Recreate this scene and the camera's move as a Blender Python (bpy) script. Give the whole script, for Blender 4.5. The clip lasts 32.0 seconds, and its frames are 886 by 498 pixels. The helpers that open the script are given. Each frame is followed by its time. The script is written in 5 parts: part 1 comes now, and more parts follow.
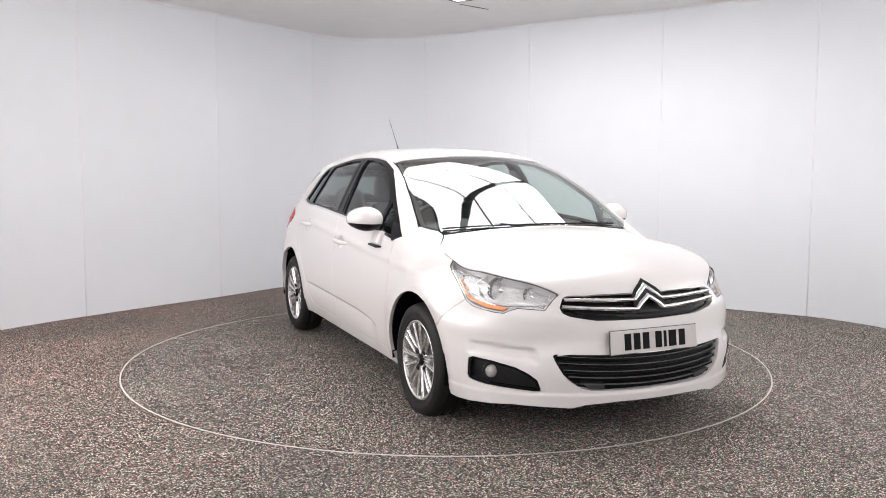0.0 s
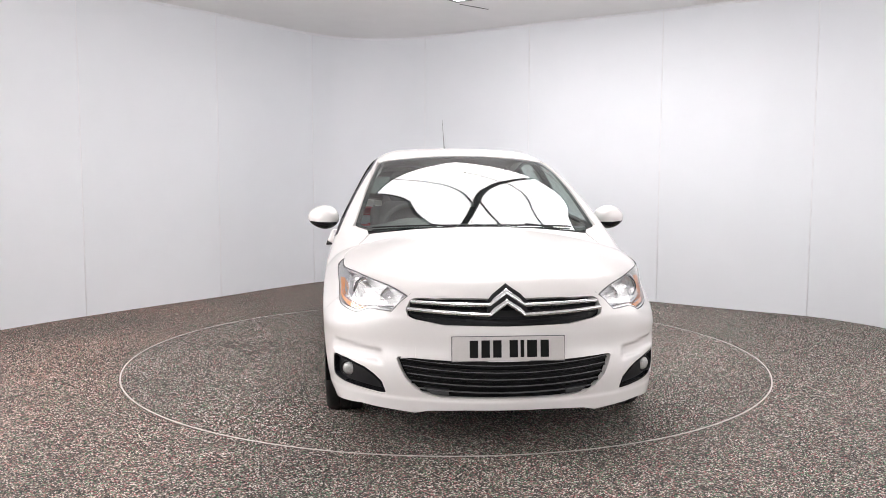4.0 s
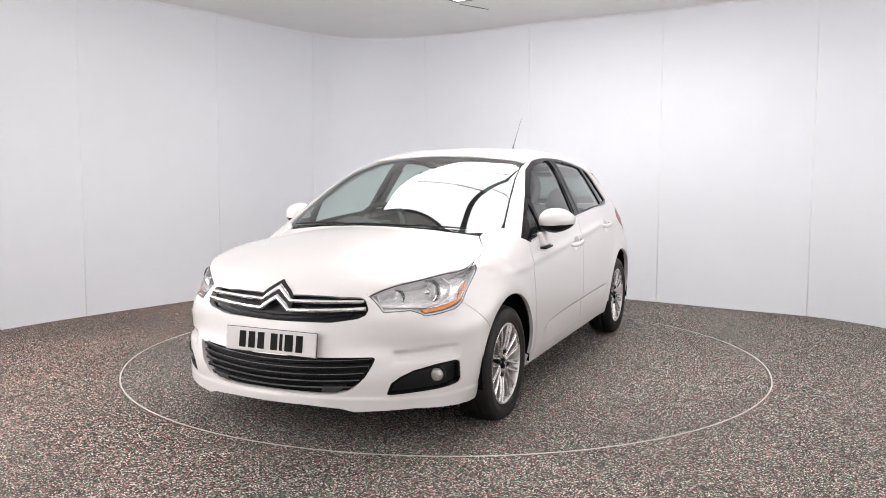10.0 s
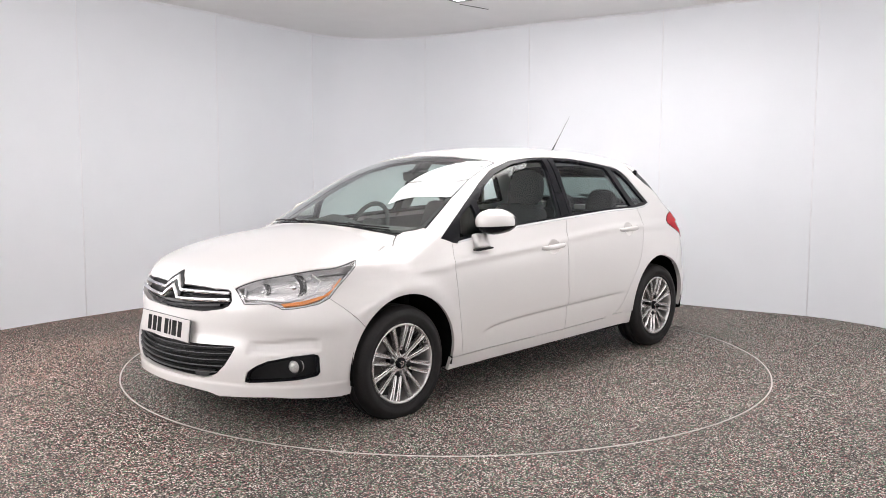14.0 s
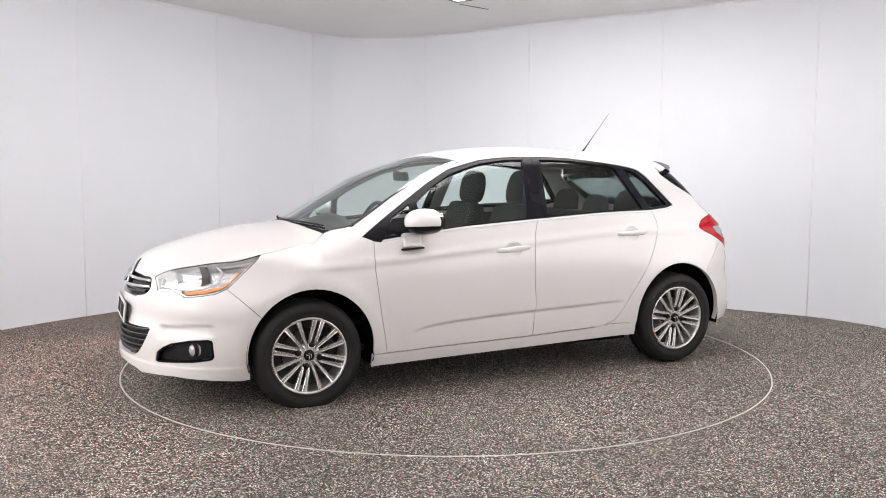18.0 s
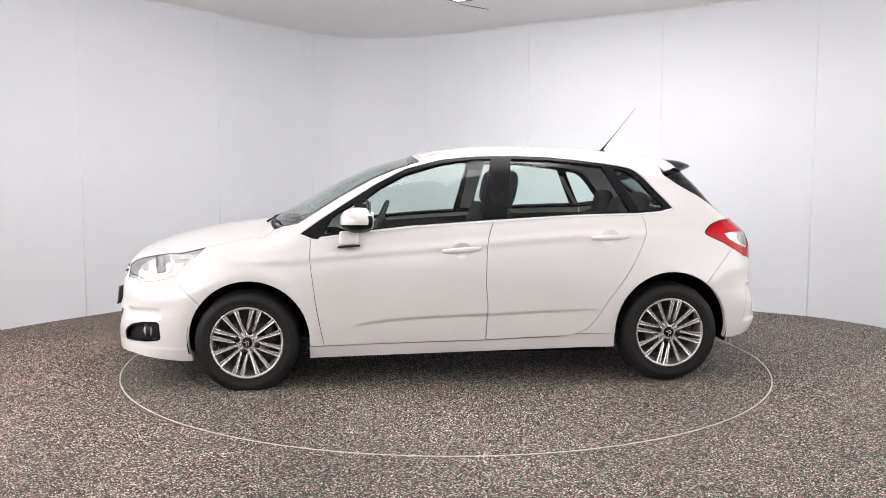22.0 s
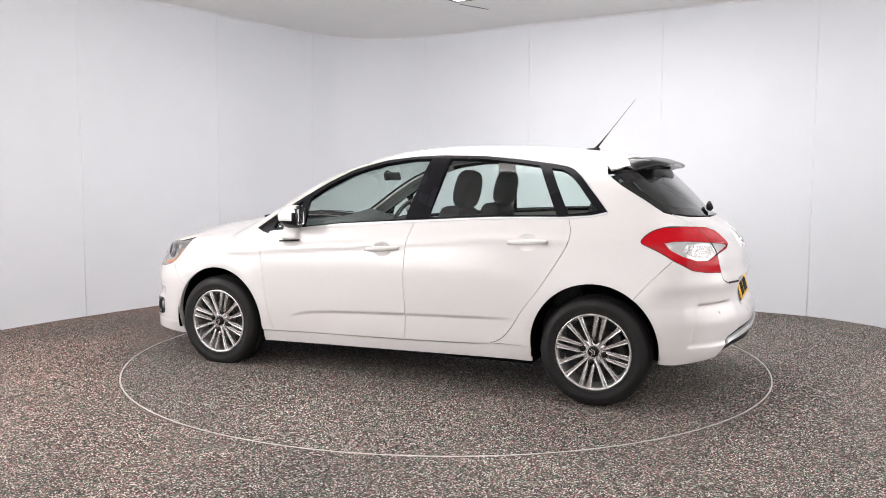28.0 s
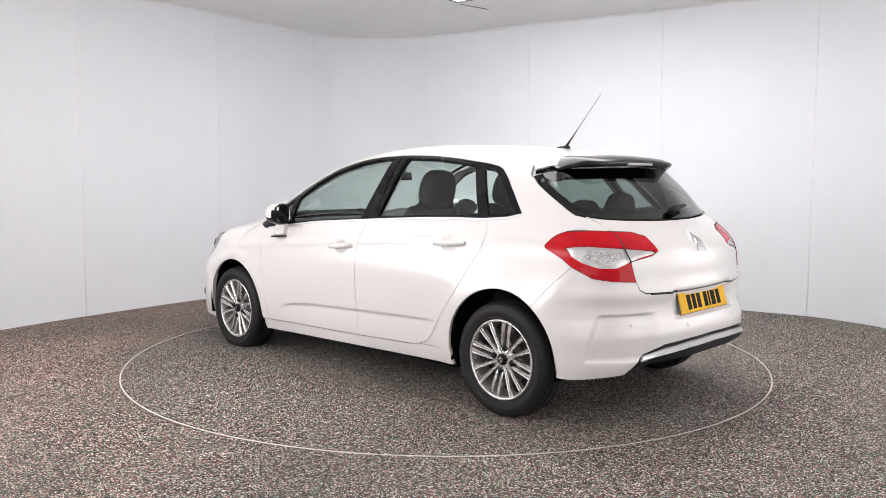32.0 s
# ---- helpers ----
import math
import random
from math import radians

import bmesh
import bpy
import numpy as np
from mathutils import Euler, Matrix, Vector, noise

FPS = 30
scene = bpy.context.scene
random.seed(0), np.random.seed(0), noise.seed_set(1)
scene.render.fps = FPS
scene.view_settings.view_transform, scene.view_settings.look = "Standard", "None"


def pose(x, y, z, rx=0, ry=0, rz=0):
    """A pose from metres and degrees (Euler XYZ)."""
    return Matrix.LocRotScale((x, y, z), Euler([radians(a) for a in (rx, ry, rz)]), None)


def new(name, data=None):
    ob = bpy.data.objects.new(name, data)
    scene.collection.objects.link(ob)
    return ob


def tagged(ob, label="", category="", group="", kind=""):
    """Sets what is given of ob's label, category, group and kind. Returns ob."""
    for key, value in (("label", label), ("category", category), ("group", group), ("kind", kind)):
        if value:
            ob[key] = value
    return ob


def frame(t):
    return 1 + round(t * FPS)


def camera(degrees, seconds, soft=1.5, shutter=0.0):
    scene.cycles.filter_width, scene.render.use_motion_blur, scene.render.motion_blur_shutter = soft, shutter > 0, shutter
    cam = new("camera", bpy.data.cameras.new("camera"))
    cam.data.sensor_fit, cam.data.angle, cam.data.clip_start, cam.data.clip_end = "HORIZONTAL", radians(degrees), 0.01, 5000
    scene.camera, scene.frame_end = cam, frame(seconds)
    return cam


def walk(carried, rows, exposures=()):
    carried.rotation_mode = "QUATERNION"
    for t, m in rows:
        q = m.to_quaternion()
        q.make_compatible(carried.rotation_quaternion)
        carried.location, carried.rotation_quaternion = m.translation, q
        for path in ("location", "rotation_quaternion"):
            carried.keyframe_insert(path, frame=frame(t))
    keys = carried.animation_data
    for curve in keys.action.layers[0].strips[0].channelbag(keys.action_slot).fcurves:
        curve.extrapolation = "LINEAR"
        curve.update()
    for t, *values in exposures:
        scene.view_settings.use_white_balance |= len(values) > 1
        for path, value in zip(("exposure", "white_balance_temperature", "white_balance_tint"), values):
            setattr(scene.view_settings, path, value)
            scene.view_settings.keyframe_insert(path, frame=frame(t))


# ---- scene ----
cam = camera(56.96, 32.0, soft=0.9)
EYE = pose(0, -5.87, 1.289, 90 - 5.16, 0, 0.211) @ pose(0, 0, 0, 0, 0, 0.19)
walk(cam, [(0, EYE), (32, EYE)], exposures=[(0, 0.58), (32, 0.58)])

# ---- light: luminous ceiling panels, with unseen fill panels added round the booth ----
world = bpy.data.worlds.new("world")
scene.world = world
world.use_nodes = True
world.node_tree.nodes["Background"].inputs[0].default_value = (0.9, 0.92, 1.0, 1)
world.node_tree.nodes["Background"].inputs[1].default_value = 0.05

ROOM_H = 2.94
PANEL_LIGHT = 4.2
SIDE_FILL = 3.8
SIDE_FILL_WEAK = 1.6
END_FILL = 1.2


# ---- materials ----
def mat(name, color, rough=0.5, metal=0.0, **more):
    m = bpy.data.materials.new(name)
    m.use_nodes = True
    b = m.node_tree.nodes["Principled BSDF"]
    b.inputs["Base Color"].default_value = (*color, 1)
    b.inputs["Roughness"].default_value = rough
    b.inputs["Metallic"].default_value = metal
    for key, v in more.items():
        b.inputs[key.replace("_", " ")].default_value = v
    return m


def nodes_of(m):
    return m.node_tree.nodes, m.node_tree.links, m.node_tree.nodes["Principled BSDF"]


def grain(m, scale, amount, bump=0.0, dist=0.002, detail=4.0, rough=0.0):
    """Breaks up a material's colour, gloss and relief by noise at two scales."""
    n, l, b = nodes_of(m)
    co = n.new("ShaderNodeTexCoord")
    fine, broad = n.new("ShaderNodeTexNoise"), n.new("ShaderNodeTexNoise")
    fine.inputs["Scale"].default_value, broad.inputs["Scale"].default_value = scale, scale / 14
    fine.inputs["Detail"].default_value = detail
    add = n.new("ShaderNodeMath")
    add.operation = "ADD"
    for t in (fine, broad):
        l.new(co.outputs["Object"], t.inputs["Vector"])
    l.new(fine.outputs["Fac"], add.inputs[0])
    l.new(broad.outputs["Fac"], add.inputs[1])
    span = n.new("ShaderNodeMapRange")
    span.inputs[1].default_value, span.inputs[2].default_value = 0.6, 1.4
    span.inputs[3].default_value, span.inputs[4].default_value = 1 - amount, 1 + amount
    l.new(add.outputs[0], span.inputs[0])
    mul = n.new("ShaderNodeVectorMath")
    mul.operation = "SCALE"
    mul.inputs[0].default_value = b.inputs["Base Color"].default_value[:3]
    l.new(span.outputs[0], mul.inputs["Scale"])
    l.new(mul.outputs[0], b.inputs["Base Color"])
    if rough:
        r = n.new("ShaderNodeMapRange")
        base = b.inputs["Roughness"].default_value
        r.inputs[1].default_value, r.inputs[2].default_value = 0.3, 0.7
        r.inputs[3].default_value, r.inputs[4].default_value = base - rough, base + rough
        l.new(broad.outputs["Fac"], r.inputs[0])
        l.new(r.outputs[0], b.inputs["Roughness"])
    if bump:
        bp = n.new("ShaderNodeBump")
        bp.inputs["Strength"].default_value, bp.inputs["Distance"].default_value = bump, dist
        l.new(fine.outputs["Fac"], bp.inputs["Height"])
        l.new(bp.outputs[0], b.inputs["Normal"])
    return m


def glazing(name, tint, gloss=1.0, rough=0.0, base=0.07):
    """Thin glass: tinted see-through with a Fresnel gloss."""
    m = bpy.data.materials.new(name)
    m.use_nodes = True
    n, l = m.node_tree.nodes, m.node_tree.links
    n.clear()
    out, mix, fr = n.new("ShaderNodeOutputMaterial"), n.new("ShaderNodeMixShader"), n.new("ShaderNodeLayerWeight")
    steep, lift = n.new("ShaderNodeMath"), n.new("ShaderNodeMath")
    steep.operation, lift.operation = "POWER", "MULTIPLY_ADD"
    steep.inputs[1].default_value = 5.0
    lift.inputs[1].default_value, lift.inputs[2].default_value = 1 - base, base
    fr.inputs[0].default_value = 0.5
    clear, shine = n.new("ShaderNodeBsdfTransparent"), n.new("ShaderNodeBsdfGlossy")
    clear.inputs[0].default_value = (*tint, 1)
    shine.inputs["Roughness"].default_value = rough
    shine.inputs["Color"].default_value = (gloss, gloss, gloss, 1)
    l.new(fr.outputs["Facing"], steep.inputs[0])
    l.new(steep.outputs[0], lift.inputs[0])
    l.new(lift.outputs[0], mix.inputs[0])
    l.new(clear.outputs[0], mix.inputs[1])
    l.new(shine.outputs[0], mix.inputs[2])
    l.new(mix.outputs[0], out.inputs[0])
    return m


def speckle(name, tone, soiled=0.0):
    """Resin-bound rubber crumb: small chips of many tones, with worn patches and relief."""
    m = mat(name, (0.1, 0.1, 0.1), 0.75)
    n, l, b = nodes_of(m)
    co = n.new("ShaderNodeTexCoord")
    chips, lump, patch = n.new("ShaderNodeTexVoronoi"), n.new("ShaderNodeTexNoise"), n.new("ShaderNodeTexNoise")
    chips.inputs["Scale"].default_value, lump.inputs["Scale"].default_value, patch.inputs["Scale"].default_value = 186, 60, 0.9
    chips.inputs["Randomness"].default_value = 1.0
    for t in (chips, lump, patch):
        l.new(co.outputs["Object"], t.inputs["Vector"])
    ramp = n.new("ShaderNodeValToRGB")
    sep = n.new("ShaderNodeSeparateColor")
    l.new(chips.outputs["Color"], sep.inputs[0])
    l.new(sep.outputs[0], ramp.inputs[0])
    stops = [(0.0, (0.005, 0.005, 0.005)), (0.36, (0.018, 0.016, 0.014)), (0.46, (0.060, 0.050, 0.041)), (0.58, (0.145, 0.120, 0.098)),
             (0.70, (0.30, 0.25, 0.21)), (0.78, (0.36, 0.11, 0.12)), (0.835, (0.09, 0.24, 0.125)), (0.89, (0.64, 0.58, 0.545))]
    e = ramp.color_ramp.elements
    while len(e) < len(stops):
        e.new(0.5)
    for el, (p, c) in zip(e, stops):
        el.position, el.color = p, (*[v * tone for v in c], 1)
    ramp.color_ramp.interpolation = "CONSTANT"
    span = n.new("ShaderNodeMapRange")
    span.inputs[1].default_value, span.inputs[2].default_value = 0.3, 0.7
    span.inputs[3].default_value, span.inputs[4].default_value = 0.82, 1.18
    l.new(patch.outputs["Fac"], span.inputs[0])
    mul = n.new("ShaderNodeVectorMath")
    mul.operation = "SCALE"
    l.new(ramp.outputs[0], mul.inputs[0])
    l.new(span.outputs[0], mul.inputs["Scale"])
    # rust-brown dirt trodden in on one side of the booth
    cut, side, dirt, tint = n.new("ShaderNodeSeparateXYZ"), n.new("ShaderNodeMapRange"), n.new("ShaderNodeMath"), n.new("ShaderNodeMix")
    l.new(co.outputs["Object"], cut.inputs[0])
    l.new(cut.outputs[0], side.inputs[0])
    side.inputs[1].default_value, side.inputs[2].default_value = -0.6, -2.6
    side.inputs[4].default_value = soiled
    dirt.operation = "MULTIPLY"
    l.new(side.outputs[0], dirt.inputs[0])
    l.new(patch.outputs["Fac"], dirt.inputs[1])
    tint.data_type, tint.blend_type = "RGBA", "MULTIPLY"
    l.new(dirt.outputs[0], tint.inputs["Factor"])
    l.new(mul.outputs[0], tint.inputs["A"])
    tint.inputs["B"].default_value = (1.25, 0.78, 0.62, 1)
    l.new(tint.outputs["Result"], b.inputs["Base Color"])
    bp = n.new("ShaderNodeBump")
    bp.inputs["Strength"].default_value, bp.inputs["Distance"].default_value = 0.7, 0.003
    l.new(chips.outputs["Distance"], bp.inputs["Height"])
    l.new(bp.outputs[0], b.inputs["Normal"])
    return m


PAINT = grain(mat("pearl_white_paint", (0.675, 0.652, 0.640), 0.33, 0.0, Coat_Weight=1.0, Coat_Roughness=0.18), 900, 0.012, 0.0)
SEAM = mat("dark_seam", (0.01, 0.01, 0.01), 0.8)
PIANO = grain(mat("piano_black_spoiler", (0.010, 0.010, 0.012), 0.2, 0, Specular_IOR_Level=0.25), 50, 0.1)
GLOSS_BLACK = grain(mat("gloss_black_trim", (0.008, 0.008, 0.010), 0.25, 0, Specular_IOR_Level=0.13), 60, 0.2, rough=0.05)
BLACK = grain(mat("black_textured_plastic", (0.011, 0.011, 0.012), 0.5, 0, Specular_IOR_Level=0.2), 400, 0.25, 0.2, 0.0006)
RUBBER = grain(mat("tyre_rubber", (0.0115, 0.0105, 0.0105), 0.62, 0, Specular_IOR_Level=0.28), 90, 0.35, 0.15, 0.001, rough=0.1)
CHROME = mat("chrome", (0.86, 0.86, 0.87), 0.08, 1.0)
BAR = grain(mat("bright_grille_bar", (0.74, 0.74, 0.75), 0.16, 1.0), 80, 0.04)
SATIN = grain(mat("satin_chrome", (0.40, 0.395, 0.39), 0.42, 1.0), 200, 0.05)
BRIGHT = grain(mat("bright_trim", (0.80, 0.80, 0.82), 0.25, 0.3), 100, 0.05)
ALLOY = grain(mat("silver_alloy", (0.62, 0.60, 0.595), 0.28, 0.75), 40, 0.08, rough=0.06)
ALLOY_DARK = grain(mat("dark_alloy_barrel", (0.022, 0.021, 0.022), 0.5, 0.4), 30, 0.3)
BOLT = mat("dark_bolt", (0.008, 0.008, 0.009), 0.35, 0, Specular_IOR_Level=0.2)
STEEL = grain(mat("brake_steel", (0.14, 0.13, 0.125), 0.4, 1.0), 80, 0.2)
GLASS = glazing("tinted_glass", (0.83, 0.91, 0.885), base=0.035)
GLASS_DARK = glazing("privacy_glass", (0.20, 0.25, 0.24), base=0.045)
SCREEN = glazing("windscreen_glass", (0.80, 0.90, 0.865), base=0.14)
LENS = glazing("clear_lens", (0.97, 0.97, 0.97), 0.9)
RED = grain(mat("red_lamp_lens", (0.46, 0.003, 0.010), 0.10, 0, Specular_IOR_Level=0.18, Coat_Weight=0.06), 300, 0.15)
CLEAR_LAMP = grain(mat("clear_lamp_facets", (0.55, 0.54, 0.54), 0.15, 0.4, Coat_Weight=0.6), 70, 0.1, 0.1, 0.002)
FACETS = grain(mat("lamp_facets", (0.42, 0.41, 0.41), 0.12, 0.95), 55, 0.35, 0.9, 0.01)
AMBER = grain(mat("amber_lens", (0.72, 0.25, 0.06), 0.15, 0, Coat_Weight=1.0), 200, 0.2)
REFLECTOR = grain(mat("lamp_reflector", (0.74, 0.74, 0.75), 0.18, 0.75), 38, 0.14, 0.55, 0.012)
LAMP_BOWL = mat("lamp_bowl_chrome", (0.66, 0.66, 0.67), 0.07, 1.0)
# lamp seals, and the painted shade round the reflectors
LAMP_DARK = mat("lamp_seal_and_shade", (0.10, 0.10, 0.105), 0.25, 0.5)
FOG_GLASS = grain(mat("fog_lamp_glass", (0.40, 0.395, 0.385), 0.08, 0.25, Coat_Weight=1.0), 120, 0.35, 0.3, 0.004)
FOG_BOWL = mat("fog_lamp_bowl", (0.75, 0.74, 0.73), 0.25, 0.3)
INTAKE = grain(mat("satin_black_blade", (0.0045, 0.0045, 0.005), 0.4, 0, Specular_IOR_Level=0.04), 200, 0.2)
PALE_GREY = grain(mat("grey_plastic_and_glint", (0.10, 0.10, 0.105), 0.5), 200, 0.15)
HOUSING = grain(mat("lamp_housing", (0.66, 0.66, 0.67), 0.25, 0.5), 60, 0.1)
PLATE_WHITE = grain(mat("plate_white", (0.53, 0.505, 0.495), 0.45), 120, 0.04)
PLATE_YELLOW = grain(mat("plate_yellow", (0.72, 0.40, 0.006), 0.5, 0, Specular_IOR_Level=0.2), 120, 0.05)
PLATE_INK = mat("plate_black", (0.008, 0.008, 0.008), 0.6, 0, Specular_IOR_Level=0.1)
CLOTH = grain(mat("dark_seat_cloth", (0.022, 0.022, 0.024), 0.9), 500, 0.35, 0.3, 0.001)
DASH = grain(mat("dark_dashboard", (0.03, 0.031, 0.033), 0.6), 300, 0.2, 0.2, 0.001)
LINING = grain(mat("grey_headlining", (0.32, 0.32, 0.32), 0.9), 300, 0.08)
UNDER = grain(mat("underbody", (0.005, 0.005, 0.005), 0.9, 0, Specular_IOR_Level=0.05), 20, 0.4)
MIRROR = mat("mirror_glass", (0.85, 0.87, 0.88), 0.02, 1.0)
WALL = grain(mat("white_wall_panel", (0.815, 0.835, 0.87), 0.8), 3.0, 0.018, 0.04, 0.002, rough=0.06)
CEILING = grain(mat("white_ceiling_board", (0.80, 0.795, 0.795), 0.8), 4.0, 0.03, 0.03, 0.002)
JOINT = grain(mat("panel_joint_strip", (0.83, 0.835, 0.86), 0.55), 10, 0.05)
FLOOR = speckle("speckled_floor", 1.06, 0.55)
TABLE = speckle("speckled_turntable", 1.08)
RING = grain(mat("worn_metal_ring", (0.56, 0.53, 0.50), 0.45, 0.4), 25, 0.25)
FRAME_DARK = grain(mat("light_frame", (0.10, 0.105, 0.11), 0.5), 30, 0.2)
GLOW = bpy.data.materials.new("lit_diffuser")
GLOW.use_nodes = True
GLOW.node_tree.nodes["Principled BSDF"].inputs["Base Color"].default_value = (0.9, 0.9, 0.9, 1)
GLOW.node_tree.nodes["Principled BSDF"].inputs["Emission Color"].default_value = (1.0, 0.965, 0.965, 1)
GLOW.node_tree.nodes["Principled BSDF"].inputs["Emission Strength"].default_value = PANEL_LIGHT


# glow of the unseen fill panels added on the side walls
FILL_SIDE = GLOW.copy()
FILL_SIDE.name = "side_fill_glow"
FILL_SIDE.node_tree.nodes["Principled BSDF"].inputs["Emission Strength"].default_value = SIDE_FILL


# weaker fill on one side, so what faces it renders darker
FILL_WEAK = GLOW.copy()
FILL_WEAK.name = "weak_side_fill_glow"
FILL_WEAK.node_tree.nodes["Principled BSDF"].inputs["Emission Strength"].default_value = SIDE_FILL_WEAK


# glow of the unseen fill added at the end wall and overhead
FILL_END = GLOW.copy()
FILL_END.name = "end_fill_glow"
FILL_END.node_tree.nodes["Principled BSDF"].inputs["Emission Strength"].default_value = END_FILL


# ---- small mesh helpers ----
def mesh_of(name, verts, faces, material, smooth=True, normals=None):
    me = bpy.data.meshes.new(name)
    me.from_pydata([tuple(v) for v in verts], [], [tuple(f) for f in faces])
    me.materials.append(material)
    me.polygons.foreach_set("use_smooth", [smooth] * len(me.polygons))
    if normals is not None:
        me.normals_split_custom_set_from_vertices([tuple(n) for n in normals])
    me.update()
    return me


def put(name, me, parent=None, label="", m=None):
    ob = new(name, me)
    if parent:
        ob.parent = parent
    if m is not None:
        ob.matrix_basis = m
    if label:
        ob["label"] = label
    return ob


def part(name, bm, material, parent, label="", smooth=True, m=None):
    me = bpy.data.meshes.new(name)
    bm.to_mesh(me)
    bm.free()
    me.materials.append(material)
    me.polygons.foreach_set("use_smooth", [smooth] * len(me.polygons))
    return put(name, me, parent, label, m)


def box(bm, m, sx, sy, sz, bevel=0.0, seg=2):
    r = bmesh.ops.create_cube(bm, size=1, matrix=m @ Matrix.Diagonal((sx, sy, sz, 1)))
    if bevel:
        es = list({e for v in r["verts"] for e in v.link_edges})
        bmesh.ops.bevel(bm, geom=es, offset=bevel, segments=seg, affect="EDGES", profile=0.6)
    return bm


def boxed(m, sx, sy, sz, bevel=0.0, seg=2):
    return box(bmesh.new(), m, sx, sy, sz, bevel, seg)


def lathe(profile, n=48, axis="y", close=False):
    """Turns a profile of (radius, offset) round an axis; gives verts and faces."""
    v, f, k = [], [], len(profile)
    for i in range(n):
        a = 2 * math.pi * i / n
        for r, o in profile:
            p = (r * math.cos(a), o, r * math.sin(a))
            v.append(p if axis == "y" else (p[0], p[2], p[1]))
    for i in range(n):
        j = (i + 1) % n
        for q in range(k - 1 + close):
            w = (q + 1) % k
            quad = (i * k + q, j * k + q, j * k + w, i * k + w)
            f.append(quad if axis == "y" else quad[::-1])
    return v, f


def tube(points, r, material, parent, name, label="", n=10):
    """A round bar along points; r may vary along it."""
    pts = [Vector(p) for p in points]
    v, f = [], []
    for i, p in enumerate(pts):
        d = (pts[min(i + 1, len(pts) - 1)] - pts[max(i - 1, 0)]).normalized()
        a = d.orthogonal().normalized() if i == 0 else (a - d * a.dot(d)).normalized()
        b = d.cross(a)
        rr = r[i] if isinstance(r, (list, tuple)) else r
        for k in range(n):
            t = 2 * math.pi * k / n
            v.append(p + (a * math.cos(t) + b * math.sin(t)) * rr)
    for i in range(len(pts) - 1):
        for k in range(n):
            f.append((i * n + k, i * n + (k + 1) % n, (i + 1) * n + (k + 1) % n, (i + 1) * n + k))
    f.append(tuple(range(n))[::-1])
    f.append(tuple((len(pts) - 1) * n + k for k in range(n)))
    return put(name, mesh_of(name, v, f, material), parent, label)


# ---- the booth: curved wall, ceiling, floor, turntable ----
def smooth_line(points, step=0.12, closed=False):
    """A Catmull-Rom line through points at about even steps."""
    P = [np.array(p, float) for p in points]
    n, out = len(P), []
    for i in range(n if closed else n - 1):
        p0 = P[i - 1] if (i or closed) else P[0]
        p1, p2 = P[i], P[(i + 1) % n]
        p3 = P[(i + 2) % n] if (closed or i + 2 < n) else p2
        k = max(1, int(np.linalg.norm(p2 - p1) / step))
        for j in range(k):
            t = j / k
            out.append(0.5 * (2 * p1 + (p2 - p0) * t + (2 * p0 - 5 * p1 + 4 * p2 - p3) * t ** 2 + (3 * p1 - p0 - 3 * p2 + p3) * t ** 3))
    if not closed:
        out.append(P[-1])
    return np.array(out)


WALL_PLAN = [(-3.74, 0.68), (-3.50, 1.11), (-3.27, 1.47), (-2.80, 2.14), (-2.38, 2.70), (-1.93, 3.40), (-1.58, 3.86), (-1.30, 4.12), (-0.95, 4.24), (-0.60, 4.22), (-0.26, 4.07),
             (0.395, 3.63), (0.907, 3.26), (1.55, 2.84), (2.16, 2.45), (2.78, 2.00), (3.34, 1.62), (3.58, 1.34), (3.76, 1.0), (4.0, 0.2), (4.15, -1.5), (4.0, -4.0), (3.2, -6.2),
             (1.6, -7.3), (-0.4, -7.5), (-2.4, -6.9), (-3.7, -5.2), (-4.2, -3.0), (-4.2, -1.0), (-4.05, 0.0)]


